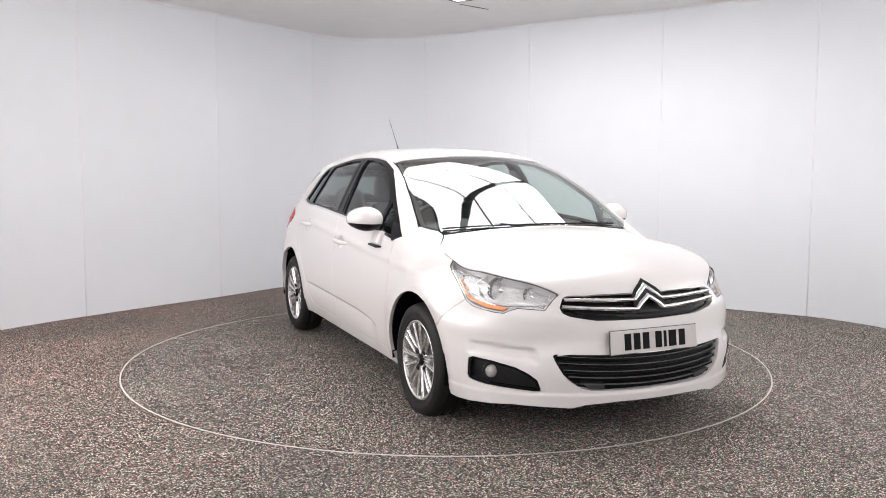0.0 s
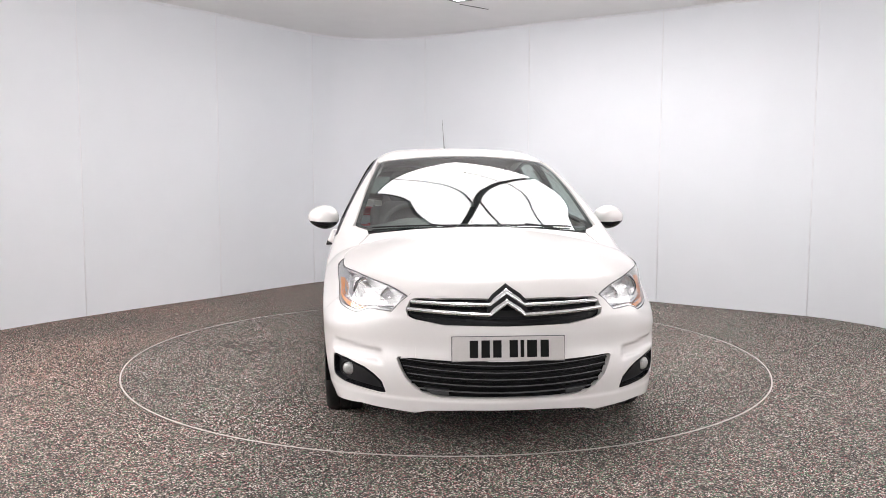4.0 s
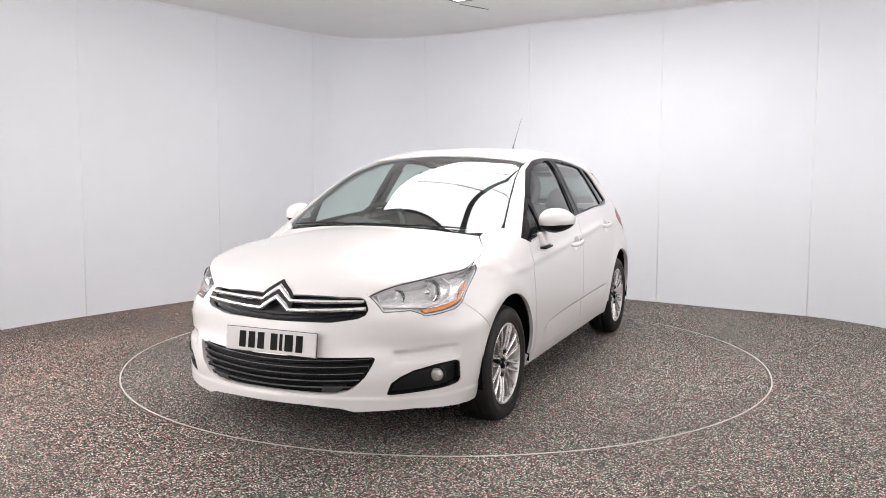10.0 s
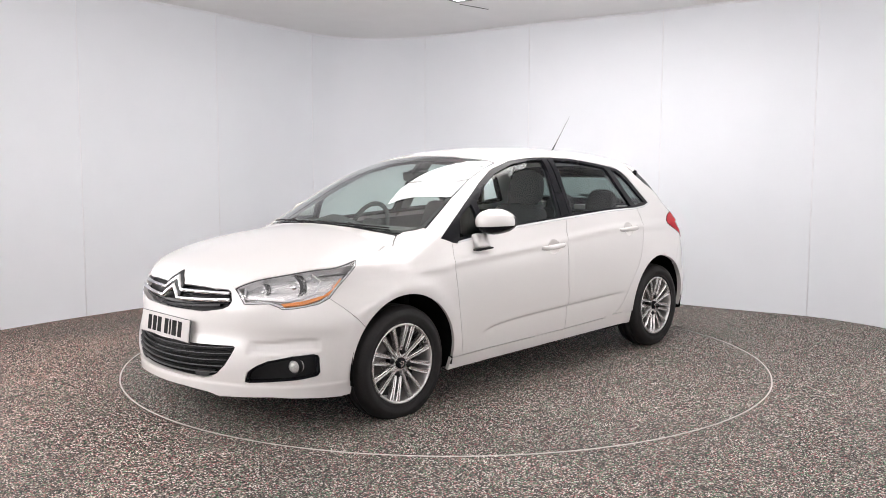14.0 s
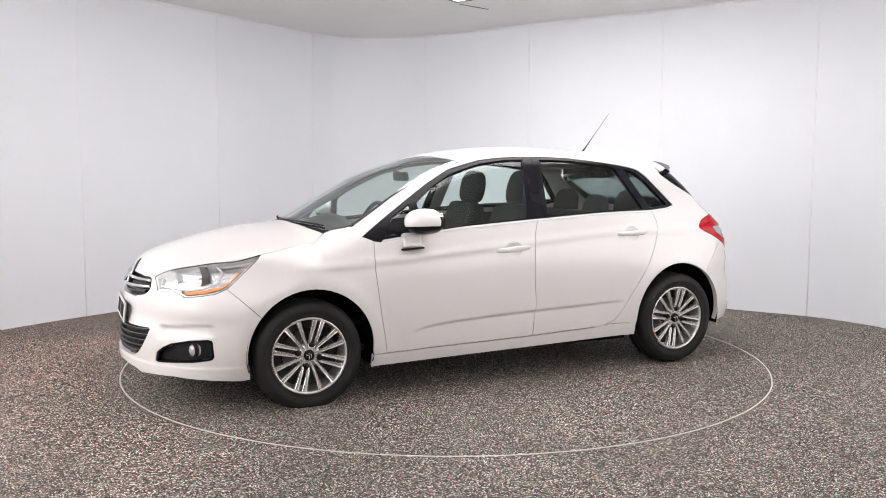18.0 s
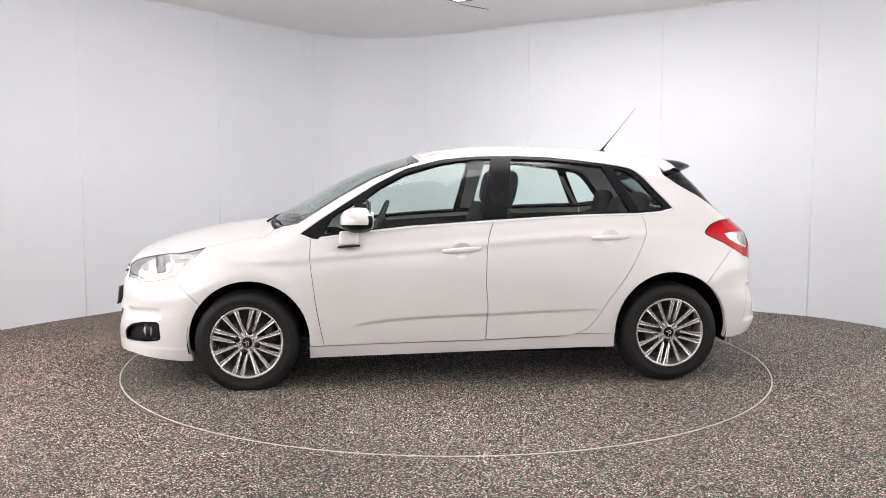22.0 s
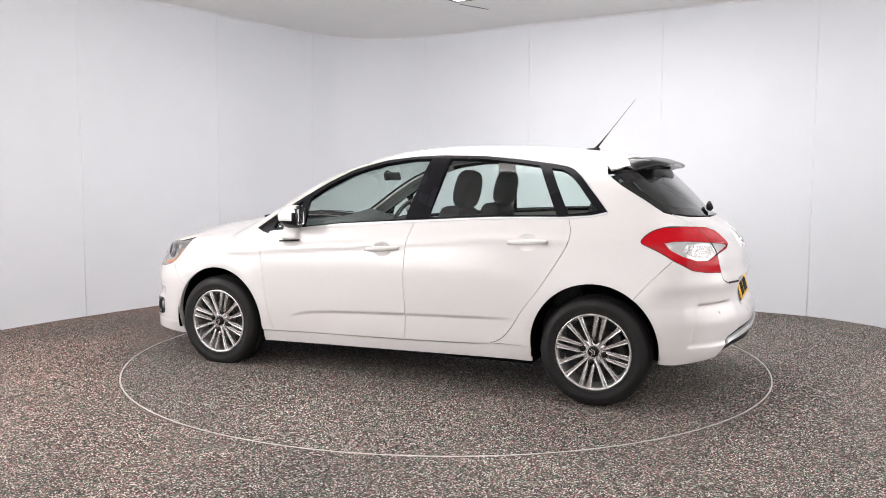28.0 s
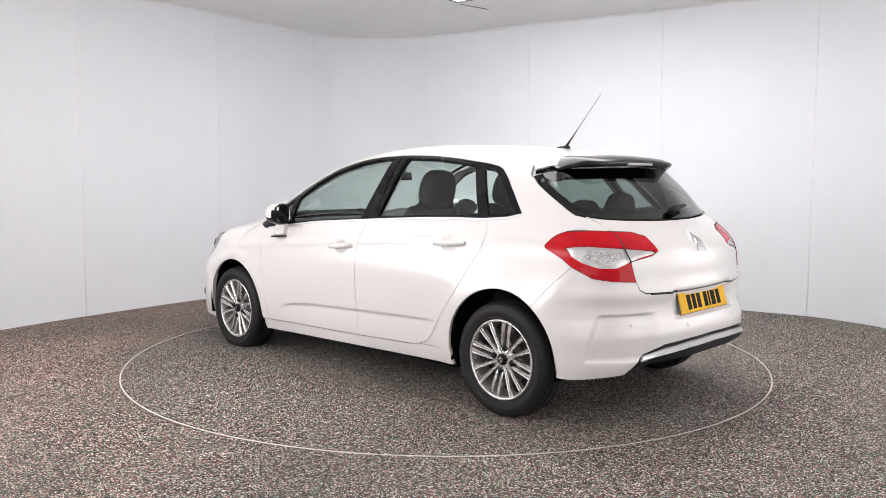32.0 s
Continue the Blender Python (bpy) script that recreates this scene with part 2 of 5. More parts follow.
def build_room():
    line = smooth_line(WALL_PLAN, 0.1, True)
    n = len(line)
    tang = np.roll(line, -1, 0) - np.roll(line, 1, 0)
    tang /= np.linalg.norm(tang, axis=1)[:, None]
    out = np.stack([-tang[:, 1], tang[:, 0]], 1)
    # the solid shell behind, then one curved board after another, with a joint strip where two meet
    v, f, nn = [], [], []
    for p, o in zip(line, out):
        a, q = p + o * 0.012, p + o * 0.08
        v += [(*a, 0.0), (*a, ROOM_H), (*q, 0.0), (*q, ROOM_H)]
        nn += [(*-o, 0.0)] * 2 + [(*o, 0.0)] * 2
    for i in range(n):
        j = (i + 1) % n
        f += [(j * 4, j * 4 + 1, i * 4 + 1, i * 4), (j * 4 + 3, j * 4 + 2, i * 4 + 2, i * 4 + 3)]
    wall = put("wall_booth", mesh_of("wall_booth", v, f, WALL, True, nn))
    tagged(wall, "smooth white curved panel wall round the photo booth", "wall", kind="structure")
    joints = [(-3.25, 1.48), (-2.40, 2.68), (-1.58, 3.86), (-0.26, 4.07), (0.92, 3.25), (2.16, 2.45), (3.36, 1.60), (4.15, -1.5), (3.2, -6.2), (-0.4, -7.5), (-4.2, -3.0)]
    ends = [int(np.argmin(((line - j) ** 2).sum(1))) for j in joints]
    for i in ends:
        a = math.degrees(math.atan2(tang[i][1], tang[i][0]))
        c = line[i] - out[i] * 0.0005
        part("joint_strip", boxed(pose(c[0], c[1], ROOM_H / 2, 0, 0, a), 0.010, 0.005, ROOM_H - 0.01, 0.0015, 1), JOINT, wall)
    for i0, i1 in zip(ends, ends[1:] + ends[:1]):
        run = [(i0 + k) % n for k in range((i1 - i0) % n + 1)]
        v, f, nn = [], [], []
        for k, i in enumerate(run):
            p = line[i] + tang[i] * (0.0015 if k == 0 else -0.0015 if k == len(run) - 1 else 0)
            q = p + out[i] * 0.0115
            v += [(*p, 0.0), (*p, ROOM_H), (*q, 0.0), (*q, ROOM_H)]
            nn += [(*-out[i], 0.0)] * 2 + [(*out[i], 0.0)] * 2
        for k in range(len(run) - 1):
            j = k + 1
            f.append((j * 4, j * 4 + 1, k * 4 + 1, k * 4))
        e = (len(run) - 1) * 4
        f += [(0, 1, 3, 2), (e, e + 2, e + 3, e + 1)]
        put("wall_panel", mesh_of("wall_panel", v, f, WALL, True, nn), wall)
    part("joint_strip", boxed(pose(0.27, 2.34, ROOM_H - 0.001, 0, 0, 40), 0.37, 0.012, 0.004), BLACK, wall, "thin dark ceiling joint", False)
    # floor and ceiling share the outline
    def sheet(name, z0, z1, material):
        ring = line + out * 0.08
        vv = [(*p, z0) for p in ring] + [(*p, z1) for p in ring]
        ff = [tuple(range(n)), tuple(range(2 * n - 1, n - 1, -1))] + [(i, n + i, n + (i + 1) % n, (i + 1) % n) for i in range(n)]
        return put(name, mesh_of(name, vv, ff, material, False))
    tagged(sheet("ceiling", ROOM_H + 0.10, ROOM_H, CEILING), "flat white ceiling of the photo booth", "ceiling", kind="structure")
    # floor as an annulus round the turntable
    m = 160
    ang = [2 * math.pi * k / m for k in range(m)]
    vf, ff = [], []
    for a in ang:
        d = np.array((math.cos(a), math.sin(a)))
        inner = d * (TABLE_R + 0.003)
        # outer end on the wall's outline
        best = 8.6
        vf += [(*inner, 0.0), (*(d * best), 0.0), (*(d * best), -0.1), (*inner, -0.1)]
    for k in range(m):
        j = (k + 1) % m
        for s in range(4):
            ff.append((k * 4 + s, j * 4 + s, j * 4 + (s + 1) % 4, k * 4 + (s + 1) % 4))
    fl = put("floor", mesh_of("floor", vf, [q[::-1] for q in ff], FLOOR, False))
    tagged(fl, "dark speckled grey rubber crumb floor", "floor", kind="structure")
    # cove bead between wall and ceiling
    vb, fb = [], []
    for p, o in zip(line, out):
        a = p - o * 0.022
        vb += [(*p, ROOM_H - 0.022), (*a, ROOM_H - 0.001), (*p, ROOM_H - 0.001)]
    for i in range(n):
        j = (i + 1) % n
        fb.append((i * 3, i * 3 + 1, j * 3 + 1, j * 3))
    tagged(put("trim_ceiling_bead", mesh_of("trim_ceiling_bead", vb, fb, JOINT)), "thin white bead between wall and ceiling", "trim", kind="structure")
    return wall


TABLE_R = 2.215


# ---- the car's master surface: x forward, y to its left, z up, origin on the ground midway between the axles ----
def pchip(points):
    """Monotone cubic through (x, y) points, constant past the ends."""
    pts = sorted(points)
    X, Y = np.array([p[0] for p in pts], float), np.array([p[1] for p in pts], float)
    h, d = np.diff(X), np.diff(Y) / np.diff(X)
    m = np.zeros(len(X))
    m[0], m[-1] = d[0], d[-1]
    for i in range(1, len(X) - 1):
        if d[i - 1] * d[i] > 0:
            w1, w2 = 2 * h[i] + h[i - 1], h[i] + 2 * h[i - 1]
            m[i] = (w1 + w2) / (w1 / d[i - 1] + w2 / d[i])

    def f(x):
        x = np.clip(np.asarray(x, float), X[0], X[-1])
        i = np.clip(np.searchsorted(X, x) - 1, 0, len(h) - 1)
        t = (x - X[i]) / h[i]
        return ((1 + 2 * t) * (1 - t) ** 2 * Y[i] + t * (1 - t) ** 2 * h[i] * m[i]
                + t * t * (3 - 2 * t) * Y[i + 1] + t * t * (t - 1) * h[i] * m[i + 1])
    return f


def spline(points):
    """Natural cubic through (x, y) points: even curvature, for glass and large panels; straight past the ends."""
    pts = sorted(points)
    X, Y = np.array([p[0] for p in pts], float), np.array([p[1] for p in pts], float)
    n, h = len(X), np.diff(X)
    A, b = np.eye(n), np.zeros(n)
    for i in range(1, n - 1):
        A[i, i - 1:i + 2] = h[i - 1], 2 * (h[i - 1] + h[i]), h[i]
        b[i] = 6 * ((Y[i + 1] - Y[i]) / h[i] - (Y[i] - Y[i - 1]) / h[i - 1])
    M = np.linalg.solve(A, b)

    def f(x):
        x = np.clip(np.asarray(x, float), X[0], X[-1])
        i = np.clip(np.searchsorted(X, x) - 1, 0, n - 2)
        u, v = X[i + 1] - x, x - X[i]
        return (M[i] * u ** 3 + M[i + 1] * v ** 3) / (6 * h[i]) + (Y[i] / h[i] - M[i] * h[i] / 6) * u + (Y[i + 1] / h[i] - M[i + 1] * h[i] / 6) * v
    return f


def smax(a, b, k):
    h = np.maximum(k - np.abs(a - b), 0) / k
    return np.maximum(a, b) + h * h * k * 0.25


def ramp01(x):
    x = np.clip(x, 0, 1)
    return x * x * (3 - 2 * x)


AXLE, HUB_Z, TYRE_R = 1.302, 0.312, 0.312
FRONT_HUB_Z = 0.287  # the front tyres are squashed by the engine's weight
ARCH_F, ARCH_R = (1.282, 0.305), (-1.308, 0.338)
BONNET_LINE = spline([(2.42, 0.49), (2.25, 0.652), (2.10, 0.780), (1.9, 0.868), (1.65, 0.932), (1.4, 0.974), (1.15, 0.995), (0.6, 1.0)])
GLASS_LINE = spline([(2.42, 0.30), (1.5, 0.832), (1.2, 1.008), (0.94, 1.156), (0.75, 1.261), (0.55, 1.348), (0.35, 1.408), (0.20, 1.440), (-0.18, 1.486), (-0.60, 1.487), (-1.05, 1.460), (-1.5, 1.392), (-1.9, 1.30)])
CROWN = spline([(2.3, 0.26), (1.9, 0.185), (1.5, 0.155), (1.0, 0.24), (0.7, 0.24), (0.45, 0.19), (0.0, 0.11), (-0.5, 0.095), (-1.7, 0.085)])


def TOP_LINE(x):
    return smax(BONNET_LINE(x), GLASS_LINE(x), 0.012)


SIDE = spline([(0.14, 0.815), (0.20, 0.838), (0.28, 0.862), (0.38, 0.878), (0.48, 0.886), (0.62, 0.889), (0.75, 0.885), (0.84, 0.872), (0.92, 0.852), (1.0, 0.824), (1.06, 0.797),
              (1.2, 0.725), (1.34, 0.648), (1.42, 0.595), (1.5, 0.53)])
TAPER = spline([(2.2, 0.86), (1.8, 0.915), (1.55, 0.945), (1.3, 0.975), (0.95, 0.992), (0.5, 1.0), (-0.4, 1.0), (-0.9, 0.985), (-1.34, 0.945), (-1.6, 0.925), (-1.9, 0.90), (-2.15, 0.88)])
LOW_TAPER = spline([(2.2, 0.90), (1.9, 0.94), (1.62, 0.975), (1.3, 0.995), (0.9, 1.0), (-0.9, 1.0), (-1.3, 0.998), (-1.65, 0.980), (-1.9, 0.948), (-2.15, 0.91)])
NOSE = pchip([(0.12, 2.16), (0.17, 2.215), (0.25, 2.225), (0.34, 2.235), (0.42, 2.225), (0.5, 2.203), (0.57, 2.193), (0.62, 2.185), (0.68, 2.16), (0.74, 2.14), (0.80, 2.12)])
NOSE_BOW = pchip([(0.2, 0.42), (0.45, 0.42), (0.65, 0.33), (0.8, 0.30)])
TAIL = pchip([(0.20, -1.98), (0.27, -2.04), (0.36, -2.078), (0.48, -2.084), (0.54, -2.068), (0.585, -2.048), (0.64, -2.04), (0.69, -2.045), (0.76, -2.03), (0.84, -2.02), (0.92, -1.985), (1.0, -1.90), (1.08, -1.795),
              (1.2, -1.68), (1.32, -1.555), (1.42, -1.46)])
EDGE = pchip([(2.2, 0.10), (1.7, 0.12), (1.2, 0.10), (0.9, 0.09), (0.3, 0.105), (-0.3, 0.13), (-1.5, 0.14)])
CREASE = pchip([(0.74, 0.365), (0.66, 0.392), (0.58, 0.410), (0.48, 0.422), (0.33, 0.434), (-0.14, 0.453), (-0.80, 0.476)])


def side_width(x, z):
    low = ramp01((0.95 - z) / 0.35)
    w = SIDE(z) * (TAPER(x) * (1 - low) + LOW_TAPER(x) * low)
    for ax in (AXLE, -AXLE):
        d = np.hypot(x - ax, z - HUB_Z)
        w = w + 0.008 * np.exp(-((d - 0.39) / 0.055) ** 2) * ramp01((z - 0.1) / 0.2) * (d > 0.2)
    below = CREASE(x) - z
    span = ramp01((0.72 - x) / 0.16) * ramp01((x + 0.88) / 0.22)
    w = w - 0.019 * span * ramp01(below / 0.022) * np.exp(-np.maximum(below, 0) / 0.09)
    # soft shoulder line from the headlamp through the handles
    w = w + 0.008 * np.exp(-((z - (0.870 - 0.075 * np.maximum(x, -0.7))) / 0.024) ** 2)
    return w


def F(P):
    """Below zero inside the car's body, about metres from its skin."""
    x, y, z = P[:, 0], P[:, 1], P[:, 2]
    a = np.abs(y)
    g = smax(a - side_width(x, z), z - (TOP_LINE(x) - CROWN(x) * a ** 2), EDGE(x))
    nose = x - (NOSE(z) - NOSE_BOW(z) * a ** 2 - (0.42 + 0.75 * ramp01((z - 0.52) / 0.25)) * a ** 6)
    # pressed channel over each fog lamp
    ch = np.exp(-((z - (0.449 + 0.10 * (a - 0.7))) / 0.029) ** 6) * ramp01((a - 0.565) / 0.035) * ramp01((x - 1.80) / 0.035)
    nose = nose + 0.012 * ch
    tail = (TAIL(z) + 0.25 * a ** 2 * ramp01(a / 0.45) + 0.60 * a ** 8) - x
    # shallow recess that holds the rear number plate
    tail = tail + 0.034 * ramp01((0.34 - a) / 0.03) * ramp01((z - 0.556) / 0.014) * ramp01((0.712 - z) / 0.016)
    g = smax(g, nose, 0.07)
    g = smax(g, tail, 0.06)
    # rear bumper shoulder, a pressed step
    st = ramp01((0.606 - z) / 0.014) * ramp01((z - 0.368) / 0.018) * ramp01((-1.838 - x + (0.6 - z) * 0.16) / 0.018) * ramp01((a - 0.44) / 0.12)
    # lip that runs round the foot of the front bumper
    lip = ramp01((0.262 - z) / 0.016) * ramp01((x - 1.5) / 0.1)
    return g + 0.016 * st + 0.008 * ch * (x > 1.6) - 0.005 * lip


def shade(P, e=0.004):
    G = np.stack([F(P + d) - F(P - d) for d in np.eye(3) * e], 1)
    return G / np.maximum(np.linalg.norm(G, axis=1), 1e-9)[:, None]


def cast(O, D, far, level=0.0):
    """Where rays from inside points O along D leave the body's level."""
    lo, hi = np.zeros(len(O)), np.full(len(O), far)
    for _ in range(34):
        mid = (lo + hi) / 2
        inside = F(O + D * mid[:, None]) < level
        lo, hi = np.where(inside, mid, lo), np.where(inside, hi, mid)
    return O + D * hi[:, None]


# each way of unrolling the skin: from a place near it to two numbers, and from them back to a ray
MID_Z = 0.6


def rays_side(U):
    phi = U[:, 1] / 0.8
    return np.stack([U[:, 0], 0 * phi, 0 * phi + MID_Z], 1), np.stack([0 * phi, np.cos(phi), np.sin(phi)], 1)


def rays_top(U):
    return np.stack([U[:, 0], U[:, 1], 0 * U[:, 0] + 0.5], 1), np.tile([0.0, 0.0, 1.0], (len(U), 1))


def rays_front(U):
    return np.stack([0 * U[:, 0] + 1.0, 0 * U[:, 0], U[:, 1]], 1), np.stack([np.cos(U[:, 0]), np.sin(U[:, 0]), 0 * U[:, 0]], 1)


def rays_rear(U):
    return np.stack([0 * U[:, 0] - 0.9, 0 * U[:, 0], U[:, 1]], 1), np.stack([-np.cos(U[:, 0]), np.sin(U[:, 0]), 0 * U[:, 0]], 1)


RAYS = {"side": rays_side, "top": rays_top, "front": rays_front, "rear": rays_rear}


def unroll(way, P):
    P = np.asarray(P, float)
    if way == "side":
        return np.stack([P[:, 0], 0.8 * np.arctan2(P[:, 2] - MID_Z, P[:, 1])], 1)
    if way == "top":
        return P[:, :2].copy()
    if way == "front":
        return np.stack([np.arctan2(P[:, 1], P[:, 0] - 1.0), P[:, 2]], 1)
    return np.stack([np.arctan2(P[:, 1], -(P[:, 0] + 0.9)), P[:, 2]], 1)


def on_side(pts):
    """Places on the left flank from (x, z)."""
    A = np.array(pts, float)
    return cast(np.stack([A[:, 0], 0 * A[:, 0], A[:, 1]], 1), np.tile([0.0, 1.0, 0.0], (len(A), 1)), 1.5)


def dense(points, step):
    """Straight pieces between points, cut into steps (closed)."""
    out = []
    for i, p in enumerate(points):
        q = points[(i + 1) % len(points)]
        k = max(1, int(np.hypot(*(np.array(q) - p)) / step))
        out += [np.array(p) + (np.array(q) - p) * j / k for j in range(k)]
    return np.array(out)


def inside_of(poly, Q):
    x, y = Q[:, 0], Q[:, 1]
    r = np.zeros(len(Q), bool)
    for a, b in zip(poly, np.roll(poly, -1, 0)):
        c = (a[1] > y) != (b[1] > y)
        r ^= c & (x < (b[0] - a[0]) * (y - a[1]) / ((b[1] - a[1]) if b[1] != a[1] else 1e-12) + a[0])
    return r


def away_from(poly, Q, d):
    ok = np.ones(len(Q), bool)
    for a, b in zip(poly, np.roll(poly, -1, 0)):
        v = b - a
        t = np.clip(((Q - a) @ v) / max(v @ v, 1e-12), 0, 1)
        ok &= np.hypot(*(Q - a - t[:, None] * v).T) > d
    return ok


def shrink(poly, d):
    """Moves a closed outline inwards."""
    area = 0.5 * np.sum(poly[:, 0] * np.roll(poly[:, 1], -1) - np.roll(poly[:, 0], -1) * poly[:, 1])
    t = np.roll(poly, -1, 0) - np.roll(poly, 1, 0)
    t /= np.maximum(np.hypot(t[:, 0], t[:, 1]), 1e-9)[:, None]
    return poly + np.stack([-t[:, 1], t[:, 0]], 1) * (d if area > 0 else -d)


def panel(name, way, outline, material, parent, holes=(), step=0.035, level=0.0, gap=0.002, depth=0.02, mirror=False, label="", bend=None, rows=None):
    """A panel of the skin inside an outline of unrolled points, with a turned-in edge."""
    from mathutils.geometry import delaunay_2d_cdt
    from mathutils.kdtree import KDTree
    loops = [shrink(dense(outline, step * 0.6), gap)] + [shrink(dense(h, step * 0.5), -gap) for h in holes]
    allb = np.concatenate(loops)
    lo, hi = loops[0].min(0), loops[0].max(0)
    gx, gy = np.meshgrid(np.arange(lo[0], hi[0], step), np.arange(lo[1], hi[1], step))
    G = np.stack([gx.ravel(), gy.ravel()], 1)
    keep = inside_of(loops[0], G)
    for h in loops[1:]:
        keep &= ~inside_of(h, G)
    G = G[keep]
    for h in loops:
        if len(G):
            G = G[away_from(h, G, step * 0.38)]
    if rows is not None:
        R = rows[inside_of(loops[0], rows)]
        for h in loops[1:]:
            R = R[~inside_of(h, R)]
        for h in loops:
            R = R[away_from(h, R, 0.004)]
        tree = KDTree(len(R))
        for i, p in enumerate(R):
            tree.insert((p[0], p[1], 0), i)
        tree.balance()
        G = np.array([g for g in G if tree.find((g[0], g[1], 0))[2] > step * 0.6])
        G = np.concatenate([G, R])
    U = np.concatenate([allb, G]) if len(G) else allb
    edges, s = [], 0
    for h in loops:
        edges += [(s + i, s + (i + 1) % len(h)) for i in range(len(h))]
        s += len(h)
    vs, _, fs, *_ = delaunay_2d_cdt([Vector(u) for u in U], edges, [], 0, 1e-7)
    V = np.array([tuple(v) for v in vs])
    T = np.array([f for f in fs if len(f) == 3])
    C = V[T].mean(1)
    ok = inside_of(loops[0], C)
    for h in loops[1:]:
        ok &= ~inside_of(h, C)
    T = T[ok]
    O, D = RAYS[way](V)
    P = cast(O, D, 1.9, level)
    N = shade(P)
    if bend is not None:
        P = P + bend(P, N)
    a, b, c = P[T[:, 0]], P[T[:, 1]], P[T[:, 2]]
    flip = np.einsum("ij,ij->i", np.cross(b - a, c - a), N[T].mean(1)) < 0
    T[flip] = T[flip][:, ::-1]
    if bend is not None:
        N = np.zeros_like(P)
        fn = np.cross(P[T[:, 1]] - P[T[:, 0]], P[T[:, 2]] - P[T[:, 0]])
        for i in range(3):
            np.add.at(N, T[:, i], fn)
        N /= np.maximum(np.linalg.norm(N, axis=1), 1e-12)[:, None]
    verts, norms, faces = P.tolist(), N.tolist(), T.tolist()
    # edges that belong to one face are turned in
    count = {}
    for t in T.tolist():
        for i in range(3):
            count[(t[i], t[(i + 1) % 3])] = 1
    if depth:
        for (i, j) in list(count):
            if (j, i) not in count:
                s = len(verts)
                side = np.cross(P[j] - P[i], (N[i] + N[j]) / 2)
                side = side / max(np.linalg.norm(side), 1e-9)
                verts += [P[i].tolist(), P[j].tolist(), (P[j] - N[j] * depth).tolist(), (P[i] - N[i] * depth).tolist()]
                norms += [side.tolist()] * 4
                faces.append([s + 1, s, s + 3, s + 2])
    me = mesh_of(name, verts, faces, material, True, norms)
    ob = put(name, me, parent, label)
    if not mirror:
        return ob
    verts2 = [(v[0], -v[1], v[2]) for v in verts]
    norms2 = [(n[0], -n[1], n[2]) for n in norms]
    ob2 = put(name, mesh_of(name, verts2, [f[::-1] for f in faces], material, True, norms2), parent, label)
    return ob, ob2


def arch(ax, r0, a0, a1, n=18):
    """A wheel arch in side view."""
    cx, cz = ARCH_F if ax > 0 else ARCH_R
    return [(cx + r0 * math.cos(radians(a)), cz + r0 * math.sin(radians(a))) for a in np.linspace(a0, a1, n)]


def seam(points, n=7):
    """Places along straight pieces of the flank, in side view."""
    out = []
    for (x0, z0), (x1, z1) in zip(points, points[1:]):
        out += [(x0 + (x1 - x0) * i / n, z0 + (z1 - z0) * i / n) for i in range(n)]
    return out + [points[-1]]


def curved(points, n):
    """A rounded line through points, n places to a piece."""
    P = [np.array(points[0])] + [np.array(p) for p in points] + [np.array(points[-1])]
    out = []
    for p0, p1, p2, p3 in zip(P, P[1:], P[2:], P[3:]):
        for j in range(n):
            t = j / n
            out.append(tuple(0.5 * (2 * p1 + (p2 - p0) * t + (2 * p0 - 5 * p1 + 4 * p2 - p3) * t ** 2 + (3 * p1 - p0 - 3 * p2 + p3) * t ** 3)))
    return out + [points[-1]]


WING_SEAM = seam([(1.566, 0.519), (1.731, 0.676)])
LAMP_EDGE = seam([(1.731, 0.676), (1.64, 0.760), (1.542, 0.854)])
BONNET_EDGE = seam([(1.542, 0.854), (1.40, 0.879), (1.262, 0.903)])
TAIL_SEAM = seam([(-1.525, 0.6226), (-1.629, 0.742), (-1.72, 0.836)])
TAIL_EDGE = curved([(-1.72, 0.836), (-1.66, 0.872), (-1.600, 0.899), (-1.543, 0.932), (-1.588, 0.984), (-1.652, 1.010)], 4)


HANDLES = [(0.012, 0.841), (-0.913, 0.912)]


def cup_line(x, z, grow=1.0):
    """The rim of a dished cup behind a door handle, in side view."""
    return [(x - 0.002 + 0.062 * grow * math.cos(a), z - 0.004 + 0.045 * grow * math.sin(a)) for a in np.linspace(0, 2 * math.pi, 37)[:-1]]


